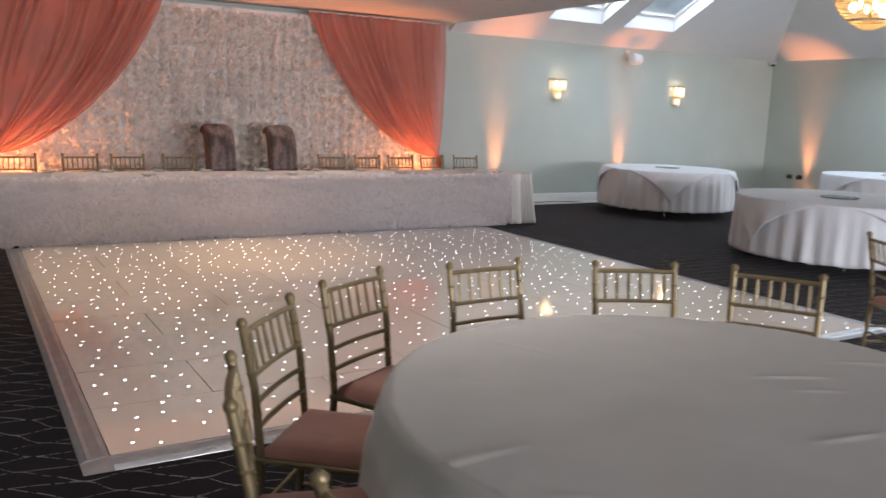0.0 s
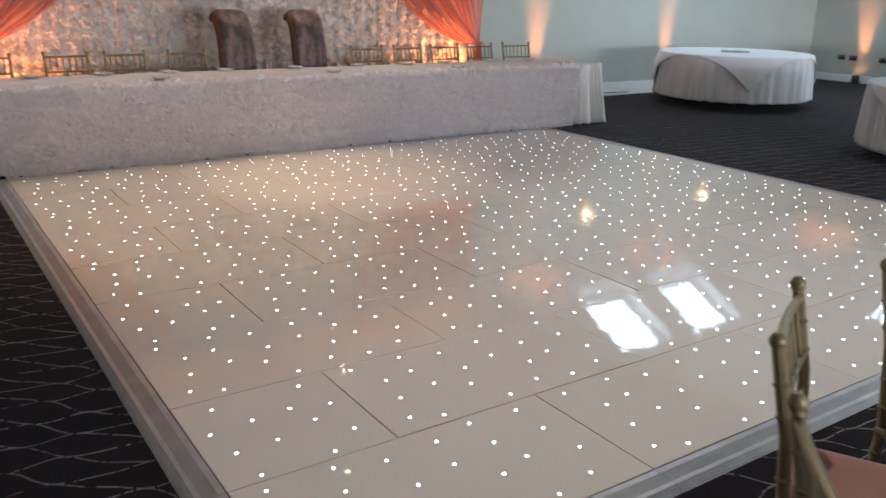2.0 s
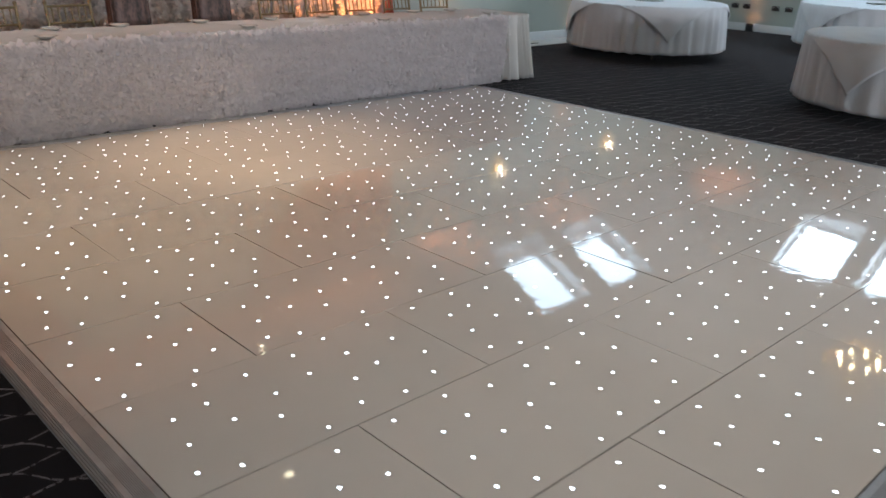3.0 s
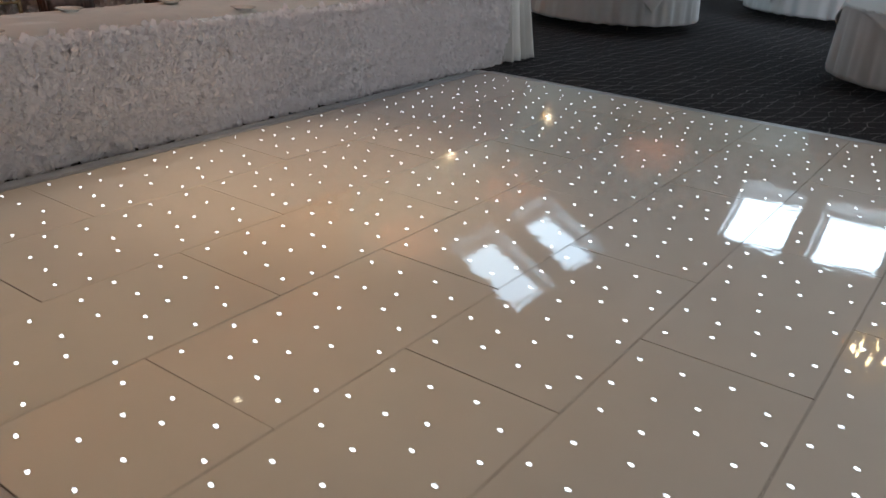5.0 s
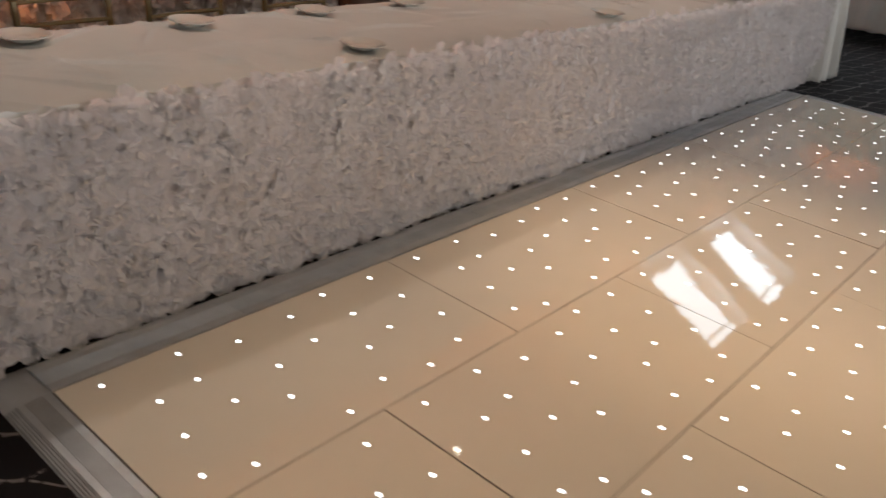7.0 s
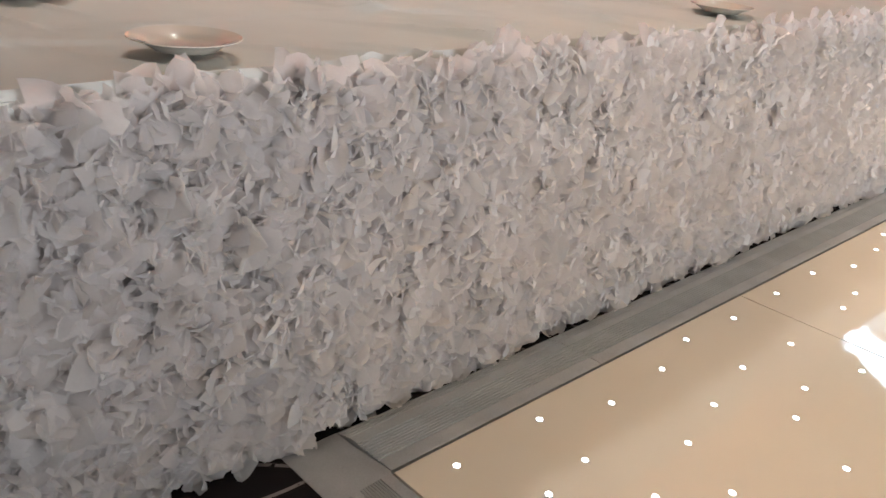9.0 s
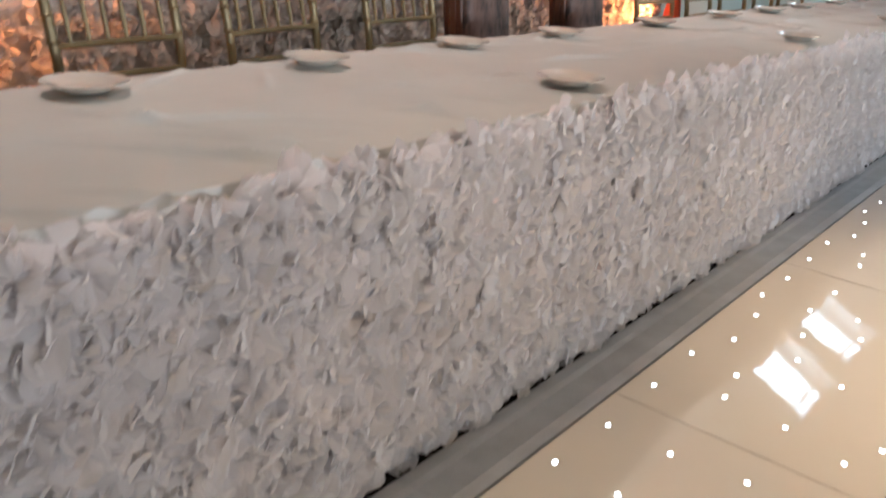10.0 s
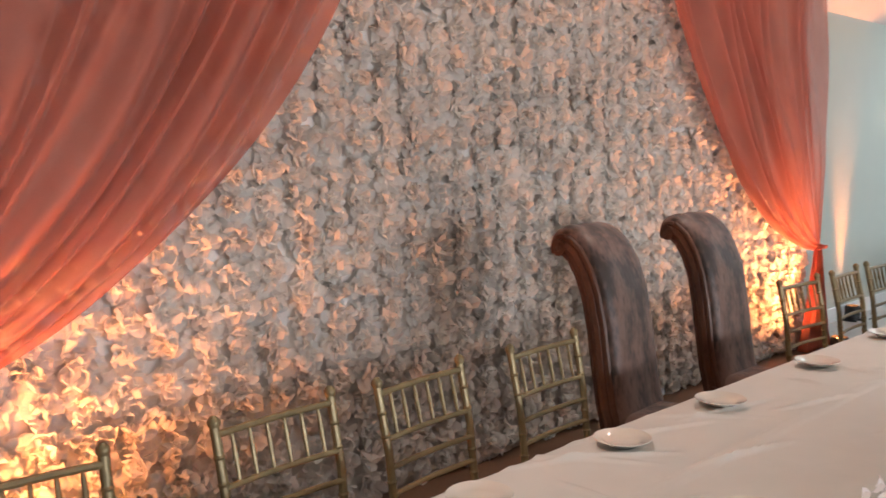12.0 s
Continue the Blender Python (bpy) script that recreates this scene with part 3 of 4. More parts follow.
# ---- flower wall and drapes ----
BX0, BX1, BY, BZ = -0.42, 6.2, 2.40, 2.80
wall = thing("flower_wall", "cream silk petal backdrop wall behind the top table", "backdrop")
part("backing", box(bmesh.new(), (BX0, BY, CARPET_Z), (BX1, BY + 0.03, BZ), 0.004, 1), BACKING, wall, "grey backing cloth")
ROSES = [tuft_mesh("rosette", 300 + k, 32, 0.086, 0.06, PETAL, 0.46, 0.65, (0.2, 0.9)) for k in range(10)]
near, far = [], []
SX, SZ = 0.152, 0.130
for i in range(int((BX1 - BX0) / SX)):
    for j in range(int(BZ / SZ)):
        x = BX0 + 0.07 + i * SX + rng.uniform(-0.008, 0.008)
        z = 0.07 + j * SZ + rng.uniform(-0.011, 0.011)
        m = pose(x, BY - 0.012, z, rng.uniform(-15, 15), rng.uniform(-180, 180), rng.uniform(-12, 12)) @ Matrix.Scale(rng.uniform(0.90, 1.12), 4) @ Matrix.Diagonal((1, 0.8, 1, 1))
        (near if 0.35 < x < 3.6 and 0.8 < z < 2.1 and len(near) < 300 else far).append((rng.randrange(10), m))
for k, m in near:
    t = new("rosette", ROSES[k])
    t.parent = wall
    t.matrix_basis = m
joined("rosette_mass", ROSES, far, PETAL, wall)


def drape(outer, inner, tie_x, tie_z, seed):
    """A sheer swag: wide at the rail, gathered to a tie, its tail down to the floor."""
    d = thing("drape", "sheer coral drape swept aside and tied beside the flower wall", "drape", "coral drapes")
    sign = 1 if inner > outer else -1

    def fall(u, v):
        w = inner - outer
        xt = outer + w * u
        p0 = Vector((xt, BZ + 0.03))
        p3 = Vector((tie_x + sign * 0.05 * u, tie_z + 0.05 * (1 - u)))
        p1 = Vector((outer + w * u * 0.86, BZ - 0.75 - 0.15 * u))
        p2 = Vector((outer + w * u * (0.42 + 0.02 * u), tie_z + 0.38 - 0.36 * u))
        b = (1 - v) ** 3 * p0 + 3 * v * (1 - v) ** 2 * p1 + 3 * v * v * (1 - v) * p2 + v ** 3 * p3
        amp = (0.040 * (1 - v) ** 0.7 + 0.014) * (0.45 + 0.75 * u) * (0.8 + 0.5 * noise.noise(Vector((u * 11, 7, seed))))
        f = (u + 0.25 * u * u) * 11 + 1.3 * noise.noise(Vector((u * 6, seed, v * 1.5)))
        y = BY - 0.15 - amp * math.sin(2 * math.pi * f) - 0.03 * math.sin(math.pi * v) + 0.03 * noise.noise(Vector((u * 9, v * 3, seed)))
        return (b.x, y, b.y)

    part("swag", sheet(bmesh.new(), fall, 190, 46), SHEER, d, "semi-transparent coral voile")

    def tail(u, v):
        w = 0.05 + 0.16 * v ** 0.8
        x = tie_x + (u - 0.5) * w * 2 * (0.5 + 0.5 * v) + sign * 0.04 * v
        return (x, BY - 0.15 - (0.02 + 0.03 * v) * math.sin(u * 40 + seed), tie_z + 0.01 - (tie_z - CARPET_Z - 0.004) * v)

    solid(part("tail", sheet(bmesh.new(), tail, 60, 24), CORAL, d), 0.0015)
    ring = bmesh.new()
    tube(ring, [(tie_x + 0.062 * math.cos(a), BY - 0.15 + 0.055 * math.sin(a), tie_z + 0.02 + 0.006 * math.sin(3 * a)) for a in (2 * math.pi * k / 20 for k in range(21))], 0.014, 8)
    part("tieback", ring, CORAL, d, "twisted coral tie")
    rail = bmesh.new()
    tube(rail, [(min(outer, inner) - 0.02, BY - 0.15, BZ + 0.035), (max(outer, inner) + 0.02, BY - 0.15, BZ + 0.035)], 0.014, 10)
    part("rail", rail, ALU, d, "thin metal hanging rail")


drape(-0.40, 1.93, -0.2, 0.80, 1.0)
drape(6.17, 3.93, 6.13, 0.78, 2.0)


def curtain(u, v):
    x = -2.6 + 2.12 * u
    return (x, BY - 0.05 - 0.055 * math.sin(u * 95 + 0.6 * math.sin(u * 17)) * (0.75 + 0.25 * v), LOW_CEIL - 0.06 - (LOW_CEIL - 0.06 - CARPET_Z - 0.004) * v)


c = thing("curtain", "dark brown velvet curtain hanging beside the flower wall", "curtain")
solid(part("fabric", sheet(bmesh.new(), curtain, 200, 16), BROWN, c), 0.003)
part("rail", tube(bmesh.new(), [(-2.7, BY - 0.05, LOW_CEIL - 0.05), (-0.42, BY - 0.05, LOW_CEIL - 0.05)], 0.016, 10), METAL_DARK, c, "dark metal curtain rail")

# ---- chairs ----


def chiavari(cushion, label, group):
    """A bamboo-style banquet chair; it faces -Y, its origin on the floor under the seat."""
    ch = thing("banquet_chair", label, "chair", group)
    W = 0.185

    def ringed(points, r):
        """A turned bar with small rings along it."""
        bm = bmesh.new()
        tube(bm, points, r, 9)
        for a, b in zip(points, points[1:]):
            a, b = Vector(a), Vector(b)
            for t in (0.25, 0.6):
                p, d = a.lerp(b, t), (b - a).normalized()
                tube(bm, [p - d * 0.006, p, p + d * 0.006], [r * 1.02, r * 1.28, r * 1.02], 9)
        return bm

    for s in (-1, 1):
        pts = [(s * W, 0.215, 0.0), (s * W, 0.195, 0.25), (s * W, 0.185, 0.44), (s * (W + 0.002), 0.205, 0.66), (s * (W + 0.004), 0.245, 0.855)]
        bm = ringed(pts, 0.0135)
        tube(bm, [(s * (W + 0.004), 0.245, 0.85), (s * (W + 0.004), 0.246, 0.862), (s * (W + 0.004), 0.2475, 0.872), (s * (W + 0.004), 0.249, 0.884)], [0.012, 0.0175, 0.0175, 0.008], 10)
        part("back_post", bm, GOLD, ch)
        part("front_leg", ringed([(s * (W + 0.005), -0.205, 0.0), (s * W, -0.195, 0.22), (s * W, -0.19, 0.43)], 0.0135), GOLD, ch)
        for z in (0.17, 0.27):
            part("side_stretcher", tube(bmesh.new(), [(s * W, -0.195, z), (s * W, 0.2, z)], 0.008, 7), GOLD, ch)

    def back_y(z):
        return 0.185 + (z - 0.44) ** 2 / 0.1722 * 0.06

    def rail(z, r, bow=0.012):
        y = back_y(z)
        return tube(bmesh.new(), [(-W, y, z), (-W * 0.5, y + bow * 0.75, z), (0, y + bow, z), (W * 0.5, y + bow * 0.75, z), (W, y, z)], r, 8)

    part("top_rail", rail(0.835, 0.0105), GOLD, ch)
    for z in (0.70, 0.615, 0.535):
        part("back_rail", rail(z, 0.009), GOLD, ch)
    for k in range(6):
        x = (k - 2.5) * 0.056
        bow = 0.012 * (1 - (x / W) ** 2)
        part("spindle", tube(bmesh.new(), [(x, back_y(0.70) + bow, 0.70), (x, (back_y(0.70) + back_y(0.835)) / 2 + bow, 0.767), (x, back_y(0.835) + bow, 0.835)], [0.0052, 0.0075, 0.0052], 7), GOLD, ch)
    for y, z in ((-0.195, 0.2), (0.2, 0.24)):
        part("cross_stretcher", tube(bmesh.new(), [(-W, y, z), (W, y, z)], 0.008, 7), GOLD, ch)
    part("seat_frame", box(bmesh.new(), (-W - 0.018, -0.215, 0.415), (W + 0.018, 0.2, 0.44), 0.01), GOLD, ch)

    def pad(u, v):
        x, y = (u - 0.5) * 2, (v - 0.5) * 2
        e = max(0.0, 1 - max(abs(x), abs(y)) ** 5)
        return (x * (W + 0.012), -0.008 + y * 0.195, 0.4405 + 0.045 * e ** 0.6 - 0.004 * (x * x + y * y < 0.3))

    bm = sheet(bmesh.new(), pad, 16, 16)
    rim = [e for e in bm.edges if e.is_boundary]
    bmesh.ops.edgeloop_fill(bm, edges=rim)
    bmesh.ops.recalc_face_normals(bm, faces=bm.faces)
    part("seat_pad", bm, cushion, ch)
    return ch


def chair_pose(mx, my, fx, fy):
    """From the middle of the back's top and the way that the chair faces."""
    n = math.hypot(fx, fy)
    fx, fy = fx / n, fy / n
    return pose(mx + fx * 0.247, my + fy * 0.247, CARPET_Z, 0, 0, math.degrees(math.atan2(fx, -fy)))


guest = chiavari(CUSHION, "gold bamboo-style banquet chair with mauve seat at a round table", "chairs at the near round table")
NEAR_CHAIRS = ((1.53, -6.04, 0.02, -1), (2.19, -6.31, -0.44, -0.9), (2.70, -6.70, -0.84, -0.55), (0.85, -6.10, 0.475, -0.88), (0.36, -6.50, 0.73, -0.68), (0.05, -7.14, 0.96, -0.28), (0.06, -7.94, 1, 0.12))
guest.matrix_basis = chair_pose(*NEAR_CHAIRS[0])
for row in NEAR_CHAIRS[1:]:
    copy_thing(guest, chair_pose(*row))
copy_thing(guest, chair_pose(4.36, -6.2, 0.9, -0.5))

top = chiavari(IVORY_SEAT, "gold bamboo-style banquet chair with ivory seat behind the top table", "chairs at the top table")
TOP_CHAIRS = ((0.77, 1.385, 4.0), (-0.47, 1.38, 2.0), (0.085, 1.375, -2.0), (1.305, 1.39, 6.0), (1.895, 1.40, 3.0), (3.91, 1.395, -4.0), (4.46, 1.37, 3.0), (4.96, 1.37, -2.0), (5.49, 1.36, 2.0), (6.02, 1.36, -8.0))
for k, (x, y, turn) in enumerate(TOP_CHAIRS):
    m = pose(x, y - 0.247, BOARD_Z, 0, 0, turn)
    if k:
        copy_thing(top, m)
    else:
        top.matrix_basis = m


def throne():
    """A tall scroll-backed chair in dark carved wood and crushed velvet; it faces -Y."""
    th = thing("throne_chair", "tall scroll-backed dark wood chair in crushed brown velvet", "chair", "thrones at the top table")
    W = 0.182
    line = [(-0.02, 0.42), (0.012, 0.55), (0.032, 0.70), (0.05, 0.85), (0.075, 0.98), (0.11, 1.08), (0.155, 1.155), (0.205, 1.195), (0.24, 1.20), (0.258, 1.175), (0.25, 1.15)]

    def at(v, off=0.0):
        k = v * (len(line) - 1)
        i = min(int(k), len(line) - 2)
        f = k - i
        y, z = line[i][0] * (1 - f) + line[i + 1][0] * f, line[i][1] * (1 - f) + line[i + 1][1] * f
        dy, dz = line[i + 1][0] - line[i][0], line[i + 1][1] - line[i][1]
        n = math.hypot(dy, dz)
        return y - off * dz / n, z + off * dy / n

    def upholstery(u, v):
        x = (u - 0.5) * 2
        y, z = at(v, 0.028 * (1 - abs(x) ** 9) + 0.004 * noise.noise(Vector((u * 5, v * 9, 2))))
        return (x * (W - 0.022), y, z)

    solid(part("back_upholstery", sheet(bmesh.new(), upholstery, 16, 60), VELVET, th), 0.03, 1)

    for s in (-1, 1):
        edge = [(s * (W - 0.024), *at(0.04 + 0.9 * k / 40, 0.024)) for k in range(41)]
        part("piping", tube(bmesh.new(), edge, 0.007, 7), BLACK, th, "dark cord piping")

    def rear(u, v):
        y, z = at(v, -0.04)
        return ((u - 0.5) * 2 * (W - 0.022), y, z)

    solid(part("back_panel", sheet(bmesh.new(), rear, 6, 50), VELVET, th), 0.01)
    for s in (-1, 1):
        bm = bmesh.new()
        for off, r in ((-0.045, 0.019), (0.012, 0.016), (-0.016, 0.026)):
            pts = [(s * (W - 0.008), *at(v / 40, off)) for v in range(41)]
            tube(bm, pts, [r * (1.0 + 0.25 * (k > 36)) for k in range(41)], 8)
        tube(bm, [(s * (W - 0.03), 0.235, 1.168), (s * (W + 0.016), 0.235, 1.168)], 0.034, 14)
        part("side_rail", bm, DARKWOOD, th, "carved dark wood side rail ending in a scroll")
        part("front_leg", tube(bmesh.new(), [(s * (W - 0.03), -0.44, 0.0), (s * (W - 0.035), -0.46, 0.12), (s * (W - 0.02), -0.45, 0.30), (s * (W - 0.03), -0.44, 0.42)], [0.022, 0.02, 0.034, 0.036], 10), DARKWOOD, th)
        part("back_leg", tube(bmesh.new(), [(s * (W - 0.02), 0.10, 0.0), (s * (W - 0.015), 0.03, 0.2), (s * (W - 0.01), -0.01, 0.46)], [0.02, 0.024, 0.028], 10), DARKWOOD, th)
    part("seat_frame", box(bmesh.new(), (-W, -0.48, 0.36), (W, 0.03, 0.43), 0.015), DARKWOOD, th)

    def pad(u, v):
        x, y = (u - 0.5) * 2, (v - 0.5) * 2
        e = max(0.0, 1 - max(abs(x), abs(y)) ** 6)
        return (x * (W - 0.01), -0.225 + y * 0.245, 0.4305 + 0.085 * e ** 0.5)

    bm = sheet(bmesh.new(), pad, 20, 20)
    bmesh.ops.edgeloop_fill(bm, edges=[e for e in bm.edges if e.is_boundary])
    bmesh.ops.recalc_face_normals(bm, faces=bm.faces)
    part("seat_cushion", bm, VELVET, th)
    return th


th = throne()
th.matrix_basis = pose(2.43, 1.385, BOARD_Z, 0, 0, 5)
copy_thing(th, pose(3.25, 1.40, BOARD_Z, 0, 0, 1))

# ---- side plates on the top table ----
bm = lathe(bmesh.new(), [(0, 0.004), (0.044, 0.004), (0.049, 0.007), (0.056, 0.012), (0.079, 0.0185), (0.0815, 0.0195), (0.082, 0.018), (0.057, 0.008), (0.048, 0.001), (0.043, 0.0), (0, 0.0)], 40)
bmesh.ops.recalc_face_normals(bm, faces=bm.faces)
plate = tagged(part("side_plate", bm, CHINA), "round cream glazed side plate on the top table", "plate", "side plates on the top table")
PLATES = [(x, 0.79) for x in (-0.27, 0.36, 0.95, 1.52, 2.06, 2.78, 3.49, 4.09, 4.59, 5.25, 5.80)] + [(-0.22, 0.275), (1.31, 0.285), (2.95, 0.275), (4.42, 0.27), (5.9, 0.28)]
for k, (x, y) in enumerate(PLATES):
    m = pose(x, y, TZ + 0.0085, 0, 0, rng.uniform(0, 360))
    if k:
        copy_thing(plate, m)
    else:
        plate.matrix_basis = m

# ---- round tables ----


def round_table(x, y, r, linen, turn, seed, hem=0.07, disc=True):
    """A round table with its floor cloth and a square overlay whose corners hang down."""
    t = thing("round_table", "round banquet table hidden under white cloths", "table", "round tables", pose(x, y, CARPET_Z))
    H = 0.705 - CARPET_Z
    part("tabletop", lathe(bmesh.new(), [(0, H - 0.03), (r - 0.03, H - 0.03), (r - 0.012, H - 0.015), (r - 0.012, H - 0.006), (0, H - 0.006)], 48), DARKWOOD, t)
    for k in range(4):
        a = math.pi / 4 + k * math.pi / 2
        part("leg", tube(bmesh.new(), [(0.55 * r * math.cos(a), 0.55 * r * math.sin(a), 0), (0.5 * r * math.cos(a), 0.5 * r * math.sin(a), H - 0.03)], 0.016, 8), METAL_DARK, t)

    def cloth(u, v):
        a = 2 * math.pi * u
        if v < 0.3:
            q = v / 0.3
            return (q * r * math.cos(a), q * r * math.sin(a), H + 0.003 * noise.noise(Vector((q * 3 * math.cos(a), q * 3 * math.sin(a), seed))) - (0.004 if q == 1 else 0))
        w = (v - 0.3) / 0.7
        fold = math.sin(a * 29 + 1.8 * math.sin(a * 5 + seed)) * 0.65 + 0.35 * math.sin(a * 47 + 2 * math.sin(a * 3) + seed)
        rr = r + 0.012 + 0.022 * w + 0.030 * w ** 0.7 * fold
        return (rr * math.cos(a), rr * math.sin(a), H - 0.008 - (H - hem) * w + 0.012 * fold * w)

    ob = part("tablecloth", sheet(bmesh.new(), cloth, 288, 20, True), linen)
    ob.matrix_basis = pose(x, y, CARPET_Z)
    tagged(solid(ob, 0.002), "floor-length white tablecloth hanging in soft pleats on a round table", "tablecloth", "cloths of the round tables")

    half = r * 1.012
    folds = creases(seed * 7, 14, -r, r, -r, r)

    def overlay(u, v):
        a = 2 * math.pi * u
        edge = min(half / max(abs(math.cos(a)), 1e-4), half / max(abs(math.sin(a)), 1e-4))
        reach = edge * v
        if reach <= r + 0.004:
            px, py = reach * math.cos(a), reach * math.sin(a)
            c = 0.0025 * noise.noise(Vector((px * 3, py * 3, seed)))
            c += 0.5 * ridge(folds, px, py)
            return (px, py, H + 0.007 + c)
        d = reach - r
        fold = math.sin(a * 22 + seed) * min(1, d * 5)
        rr = r + 0.008 + 0.03 * min(1.0, d * 8) + 0.10 * d + 0.010 * fold
        return (rr * math.cos(a), rr * math.sin(a), H + 0.004 - d * 0.99)

    ob = part("table_overlay", sheet(bmesh.new(), overlay, 360, 90 if r < 1 else 40, True), linen)
    ob.matrix_basis = pose(x, y, CARPET_Z, 0, 0, turn)
    tagged(solid(ob, 0.002), "square white overlay cloth with its corners hanging over a round table", "tablecloth", "overlays of the round tables")
    if disc:
        bm = lathe(bmesh.new(), [(0, 0), (0.20, 0), (0.2025, 0.003), (0.2, 0.006), (0, 0.006)], 40)
        ob = tagged(part("mirror_plate", bm, MIRROR), "round smoked mirror plate in the middle of a table", "mirror plate", "mirror plates")
        ob.matrix_basis = pose(x, y, 0.705 + 0.013)


round_table(1.40, -7.48, 0.97, CLOTH, 24, 1.0, disc=False)
round_table(9.6, 0.72, 1.055, LINEN, 3, 2.0, 0.13)
round_table(8.0, -3.45, 1.08, LINEN, 33, 3.0, 0.13)
round_table(12.85, -1.2, 1.10, LINEN, 20, 4.0, 0.13)

# ---- wall lamps ----


def wall_lamp(x, z):
    """A half-round brass wall lamp with two tiers of crystal rods."""
    w = thing("wall_lamp", "lit half-round crystal rod wall lamp with a brass band", "wall lamp", "wall lamps", pose(x, WALL_Y - 0.001, z))
    part("back_plate", box(bmesh.new(), (-0.09, -0.018, -0.20), (0.09, 0.0, 0.17), 0.005), BRASS, w)
    for r, za in ((0.185, 0.155), (0.10, -0.045)):
        bm = bmesh.new()
        tube(bm, [(r * math.cos(a), -r * math.sin(a) * 0.75, za) for a in (math.pi * k / 14 for k in range(15))], 0.011, 8)
        part("band", bm, BRASS, w)
    for r, za, length, count in ((0.18, 0.15, 0.20, 17), (0.095, -0.05, 0.17, 11)):
        for k in range(count):
            a = math.pi * (k + 0.5) / count
            p = Vector((r * math.cos(a), -r * math.sin(a) * 0.75, za))
            e = p - Vector((0, 0, length - 0.02 * abs(math.cos(a))))
            part("crystal_rod", tube(bmesh.new(), [p, p.lerp(e, 0.93), e], [0.0095, 0.0095, 0.002], 6), FROSTED, w)
    for bx in (-0.06, 0.06):
        bm = lathe(bmesh.new(), [(0, -0.045), (0.016, -0.035), (0.022, 0.0), (0.014, 0.035), (0, 0.06)], 14, (bx, -0.06, 0.08))
        part("bulb", bm, BULB, w)
    bm = lathe(bmesh.new(), [(0, -0.04), (0.014, -0.03), (0.018, 0.0), (0.01, 0.03), (0, 0.04)], 14, (0, -0.035, -0.12))
    part("bulb", bm, BULB, w)
    lamp("wall_lamp_light", "POINT", 3.0, WARM, Matrix.Translation((x, WALL_Y - 0.07, z + 0.03)), soft=0.03)


wall_lamp(8.70, 1.965)
wall_lamp(11.62, 1.965)

# ---- uplights ----


def uplight(x, y, aim, energy, cone=38):
    """A small round floor spotlight with an orange lens."""
    u = thing("uplight", "small black floor uplight glowing orange", "uplight", "orange uplights", pose(x, y, CARPET_Z + (0.006 if x < 14 else 0.0)))
    part("body", lathe(bmesh.new(), [(0, 0.02), (0.062, 0.02), (0.066, 0.03), (0.066, 0.135), (0.06, 0.145), (0.052, 0.145), (0.052, 0.125), (0, 0.125)], 24), BLACK, u)
    part("lens", lathe(bmesh.new(), [(0, 0.1275), (0.051, 0.1275), (0.051, 0.1255), (0, 0.1255)], 24), ORANGE_LENS, u, "glowing orange lens")
    for s in (-1, 1):
        part("foot", box(bmesh.new(), (s * 0.05 - 0.012, -0.06, 0.0), (s * 0.05 + 0.012, 0.06, 0.022), 0.004), BLACK, u)
    lamp("uplight_beam", "SPOT", energy, ORANGE, look((x, y, CARPET_Z + 0.16), aim), spot=(cone, 1.0), soft=0.05)


uplight(7.45, 2.50, (7.45, 2.535, 2.0), 300, 34)
uplight(10.25, 2.50, (10.25, 2.535, 2.0), 250, 34)
uplight(14.28, 1.55, (14.315, 1.55, 2.0), 300, 34)
uplight(-0.05, 2.02, (0.75, 2.4, 1.35), 240, 105)
uplight(6.0, 2.02, (5.3, 2.4, 1.05), 290, 105)

# ---- ceiling lights: one over the dance floor, the rest added fill ----


def downlight(x, y, energy, cone, colour=WARM):
    d = thing("downlight", "small round recessed ceiling downlight, most of the set added fill", "downlight", "ceiling downlights", pose(x, y, LOW_CEIL))
    part("rim", lathe(bmesh.new(), [(0.036, 0.0), (0.05, 0.0), (0.05, -0.004), (0.046, -0.008), (0.036, -0.006), (0.036, 0.0)], 24), GREYWHITE, d)
    part("lens", lathe(bmesh.new(), [(0, -0.002), (0.0355, -0.002), (0.0355, -0.0005), (0, -0.0005)], 20), BULB, d, "glowing warm lens")
    lamp("downlight_and_fill_beam", "SPOT", energy, colour, look((x, y, LOW_CEIL - 0.02), (x, y, 0)), spot=(cone, 0.9), soft=0.04)


SOFT_WHITE = (1.0, 0.90, 0.80)
# this one makes the warm pool on the dance floor
downlight(2.4, -0.96, 165, 58, (1.0, 0.66, 0.36))
# six unseen lamps added as fill for the floor, tables and flower wall
downlight(0.8, -1.5, 135, 90, (1.0, 0.68, 0.38))
downlight(3.8, -3.4, 78, 115, SOFT_WHITE)
downlight(1.2, -5.2, 108, 115, SOFT_WHITE)
downlight(4.6, -6.2, 65, 115, SOFT_WHITE)
downlight(0.6, 1.1, 54, 105, SOFT_WHITE)
downlight(3.4, 1.1, 54, 105, SOFT_WHITE)

# ---- chandelier ----


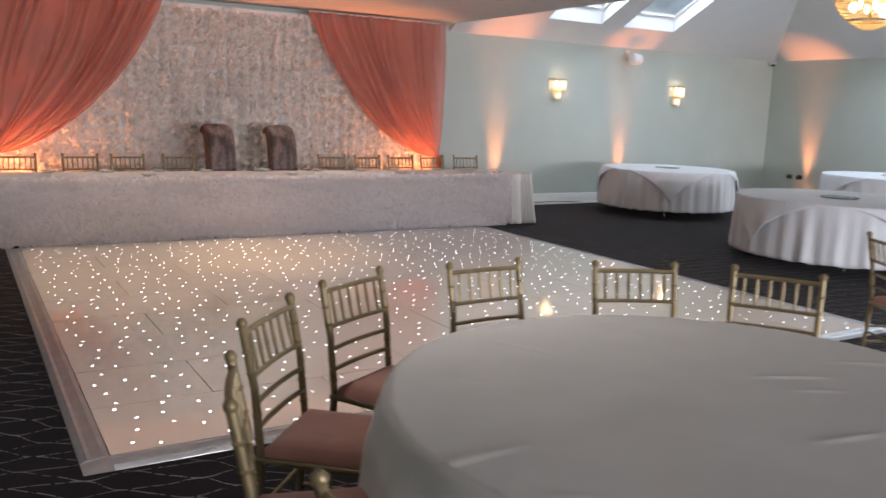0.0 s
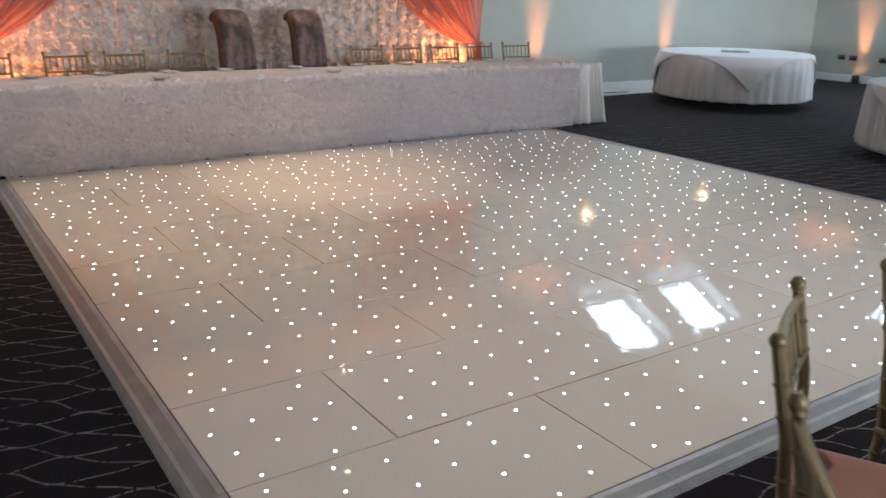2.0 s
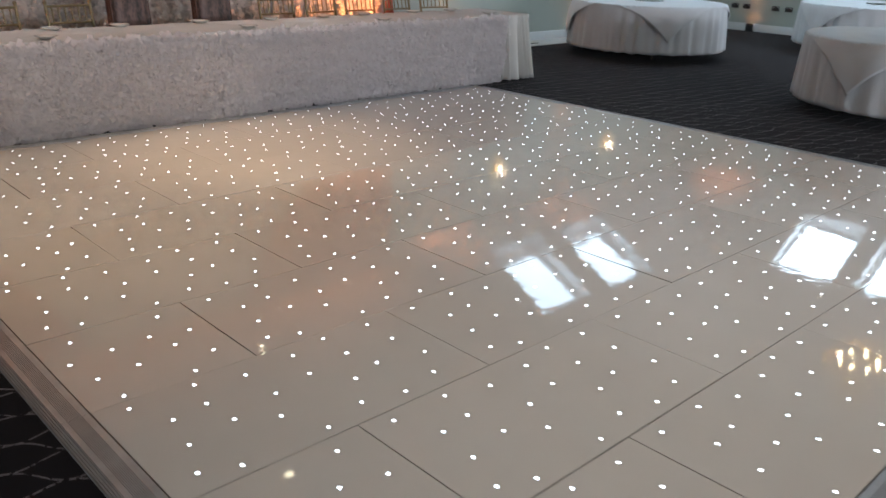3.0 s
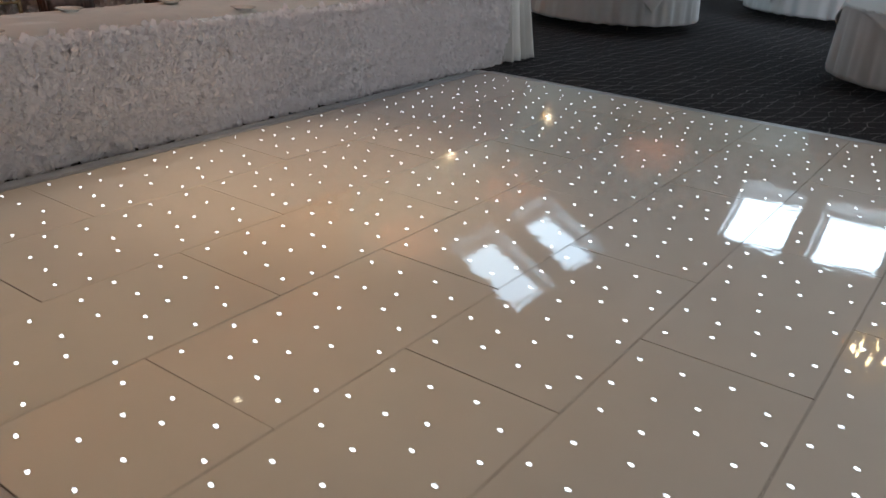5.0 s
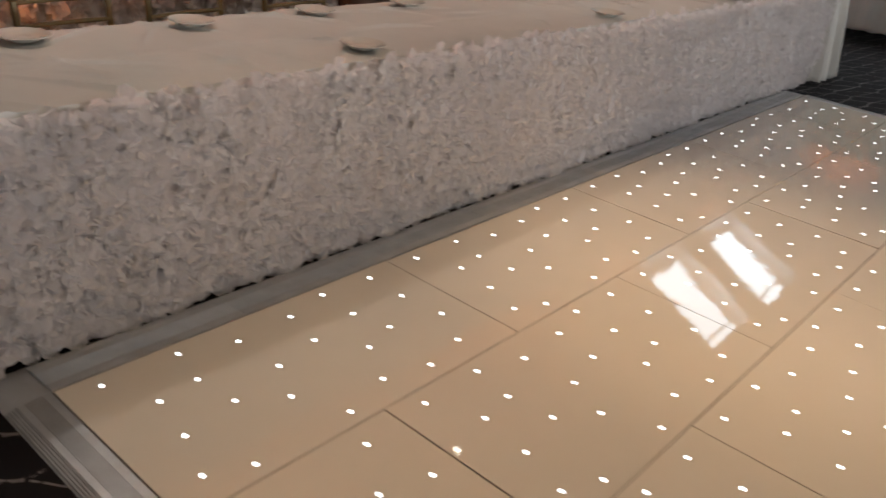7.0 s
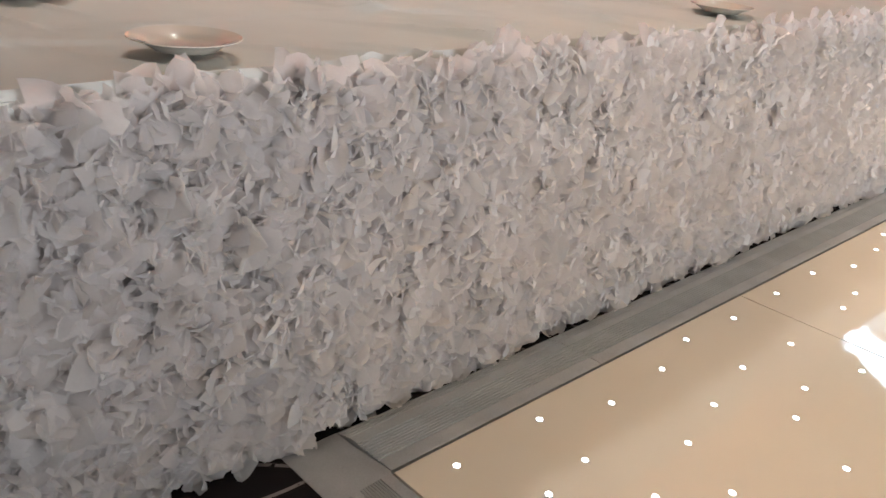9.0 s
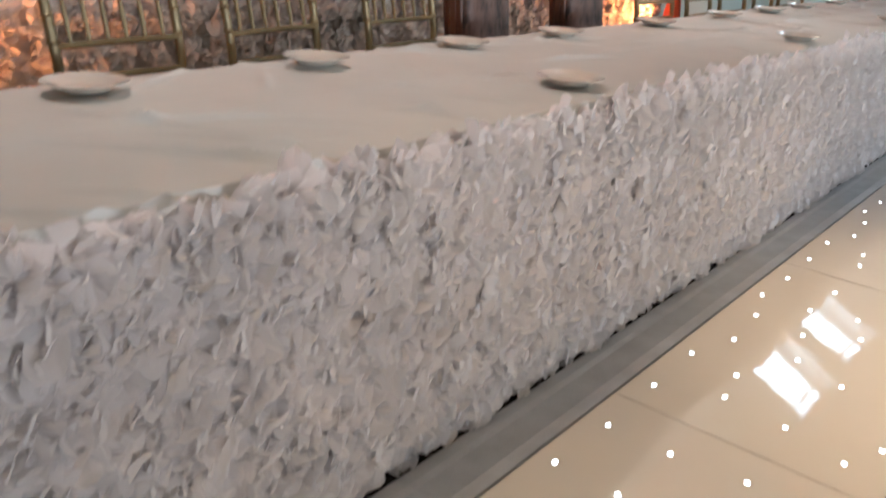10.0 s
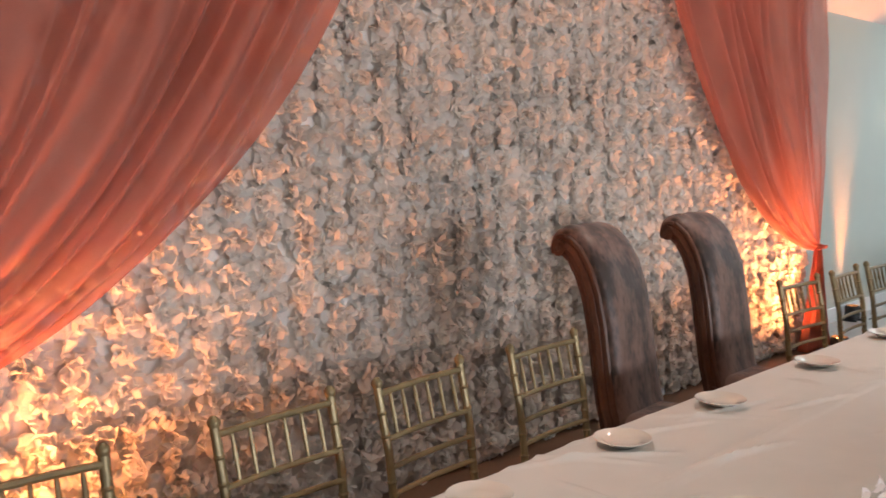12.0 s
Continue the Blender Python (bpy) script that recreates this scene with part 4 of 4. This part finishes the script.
def chandelier(x, y, low, height):
    """A bowl of crystal beads below a brass crown, hung on a chain from the ceiling."""
    c = thing("chandelier", "large lit crystal bead chandelier with a brass frame", "chandelier", m=pose(x, y, low))
    shape = [(0.06, 0.0), (0.14, 0.035), (0.22, 0.09), (0.30, 0.17), (0.35, 0.26), (0.37, 0.33), (0.30, 0.37), (0.22, 0.44), (0.15, 0.56), (0.13, 0.66), (0.20, 0.72)]
    for r, z in ((0.37, 0.33), (0.22, 0.09), (0.20, 0.72)):
        bm = bmesh.new()
        tube(bm, [(r * math.cos(a), r * math.sin(a), z) for a in (2 * math.pi * k / 28 for k in range(29))], 0.012, 7)
        part("ring", bm, BRASS, c)
    bm = bmesh.new()
    for (ra, za), (rb, zb) in zip(shape, shape[1:]):
        for f in (0.0, 0.5):
            r, z = ra + (rb - ra) * f, za + (zb - za) * f
            count = max(8, int(2 * math.pi * r / 0.034))
            for k in range(count):
                a = 2 * math.pi * (k + 0.5 * (int(z * 80) % 2)) / count
                bmesh.ops.create_icosphere(bm, subdivisions=1, radius=0.0135, matrix=Matrix.Translation((r * math.cos(a), r * math.sin(a), z)))
    tagged(part("bead_mass", bm, AMBER, c, "strings of cut crystal beads"), kind="stuff")
    for k in range(8):
        a = 2 * math.pi * k / 8
        part("bulb", lathe(bmesh.new(), [(0, -0.05), (0.016, -0.03), (0.02, 0.0), (0.01, 0.04), (0, 0.055)], 12, (0.2 * math.cos(a), 0.2 * math.sin(a), 0.24)), CANDLE, c)
    part("stem", tube(bmesh.new(), [(0, 0, 0.1), (0, 0, 0.75), (0, 0, height - 0.06)], 0.012, 8), BRASS, c)
    part("ceiling_rose", lathe(bmesh.new(), [(0, height - 0.08), (0.03, height - 0.07), (0.075, height - 0.015), (0.08, height), (0, height)], 24), BRASS, c)


chandelier(8.25, -3.4, 2.57, FLAT - 2.57)

# ---- small things on the walls ----
sp = thing("wall_speaker", "rounded white speaker on a bracket high on the wall", "speaker", m=pose(10.30, WALL_Y - 0.001, 2.56))
bm = lathe(bmesh.new(), [(0, -0.13), (0.07, -0.13), (0.095, -0.11), (0.105, 0.0), (0.095, 0.11), (0.07, 0.13), (0, 0.13)], 28)
part("body", bm, GREYWHITE, sp, m=pose(0, -0.22, 0, 0, 90, 12))
part("bracket", box(bmesh.new(), (-0.03, -0.2, 0.08), (0.03, 0.0, 0.12), 0.006), GREYWHITE, sp)
part("wall_plate", box(bmesh.new(), (-0.05, -0.012, 0.03), (0.05, 0.0, 0.17), 0.003), GREYWHITE, sp)
cv = thing("security_camera", "small white dome camera in the corner under the ceiling", "security camera", m=pose(WALL_X - 0.16, WALL_Y - 0.12, 2.70))
part("mount", lathe(bmesh.new(), [(0, 0.035), (0.05, 0.035), (0.055, 0.02), (0.055, 0.0), (0, 0.0)], 24), GREYWHITE, cv)
part("dome", lathe(bmesh.new(), [(0.045, 0.0), (0.04, -0.025), (0.022, -0.04), (0, -0.046)], 24), BLACK, cv)
part("bracket", box(bmesh.new(), (-0.02, 0.0, 0.0), (0.02, 0.119, 0.03), 0.004), GREYWHITE, cv)


def socket(y, z, material, label):
    """A double wall socket on the east wall."""
    k = thing("wall_socket", label, "wall socket", "wall sockets", pose(WALL_X - 0.001, y, z))
    part("plate", box(bmesh.new(), (-0.01, -0.073, -0.043), (0.0, 0.073, 0.043), 0.003), material, k)
    for s in (-1, 1):
        part("switch", box(bmesh.new(), (-0.014, s * 0.04 - 0.008, 0.012), (-0.0102, s * 0.04 + 0.008, 0.03), 0.001, 1), GREYWHITE, k)


for y in (1.95, 1.72, 1.15, 0.9, 0.62):
    socket(y, 0.42, BLACK, "small dark double socket low on the sage wall")
for x, y in ((7.6, 2.36), (10.4, 2.36)):
    bm = bmesh.new()
    pts = [(x + 0.12 * k, y + 0.05 * math.sin(k * 0.8 + x), CARPET_Z + 0.011) for k in range(14)]
    tube(bm, pts, 0.005, 6)
    tagged(part("cable", bm, BLACK), "thin black power cable on the pale floor strip", "cable", "power cables")
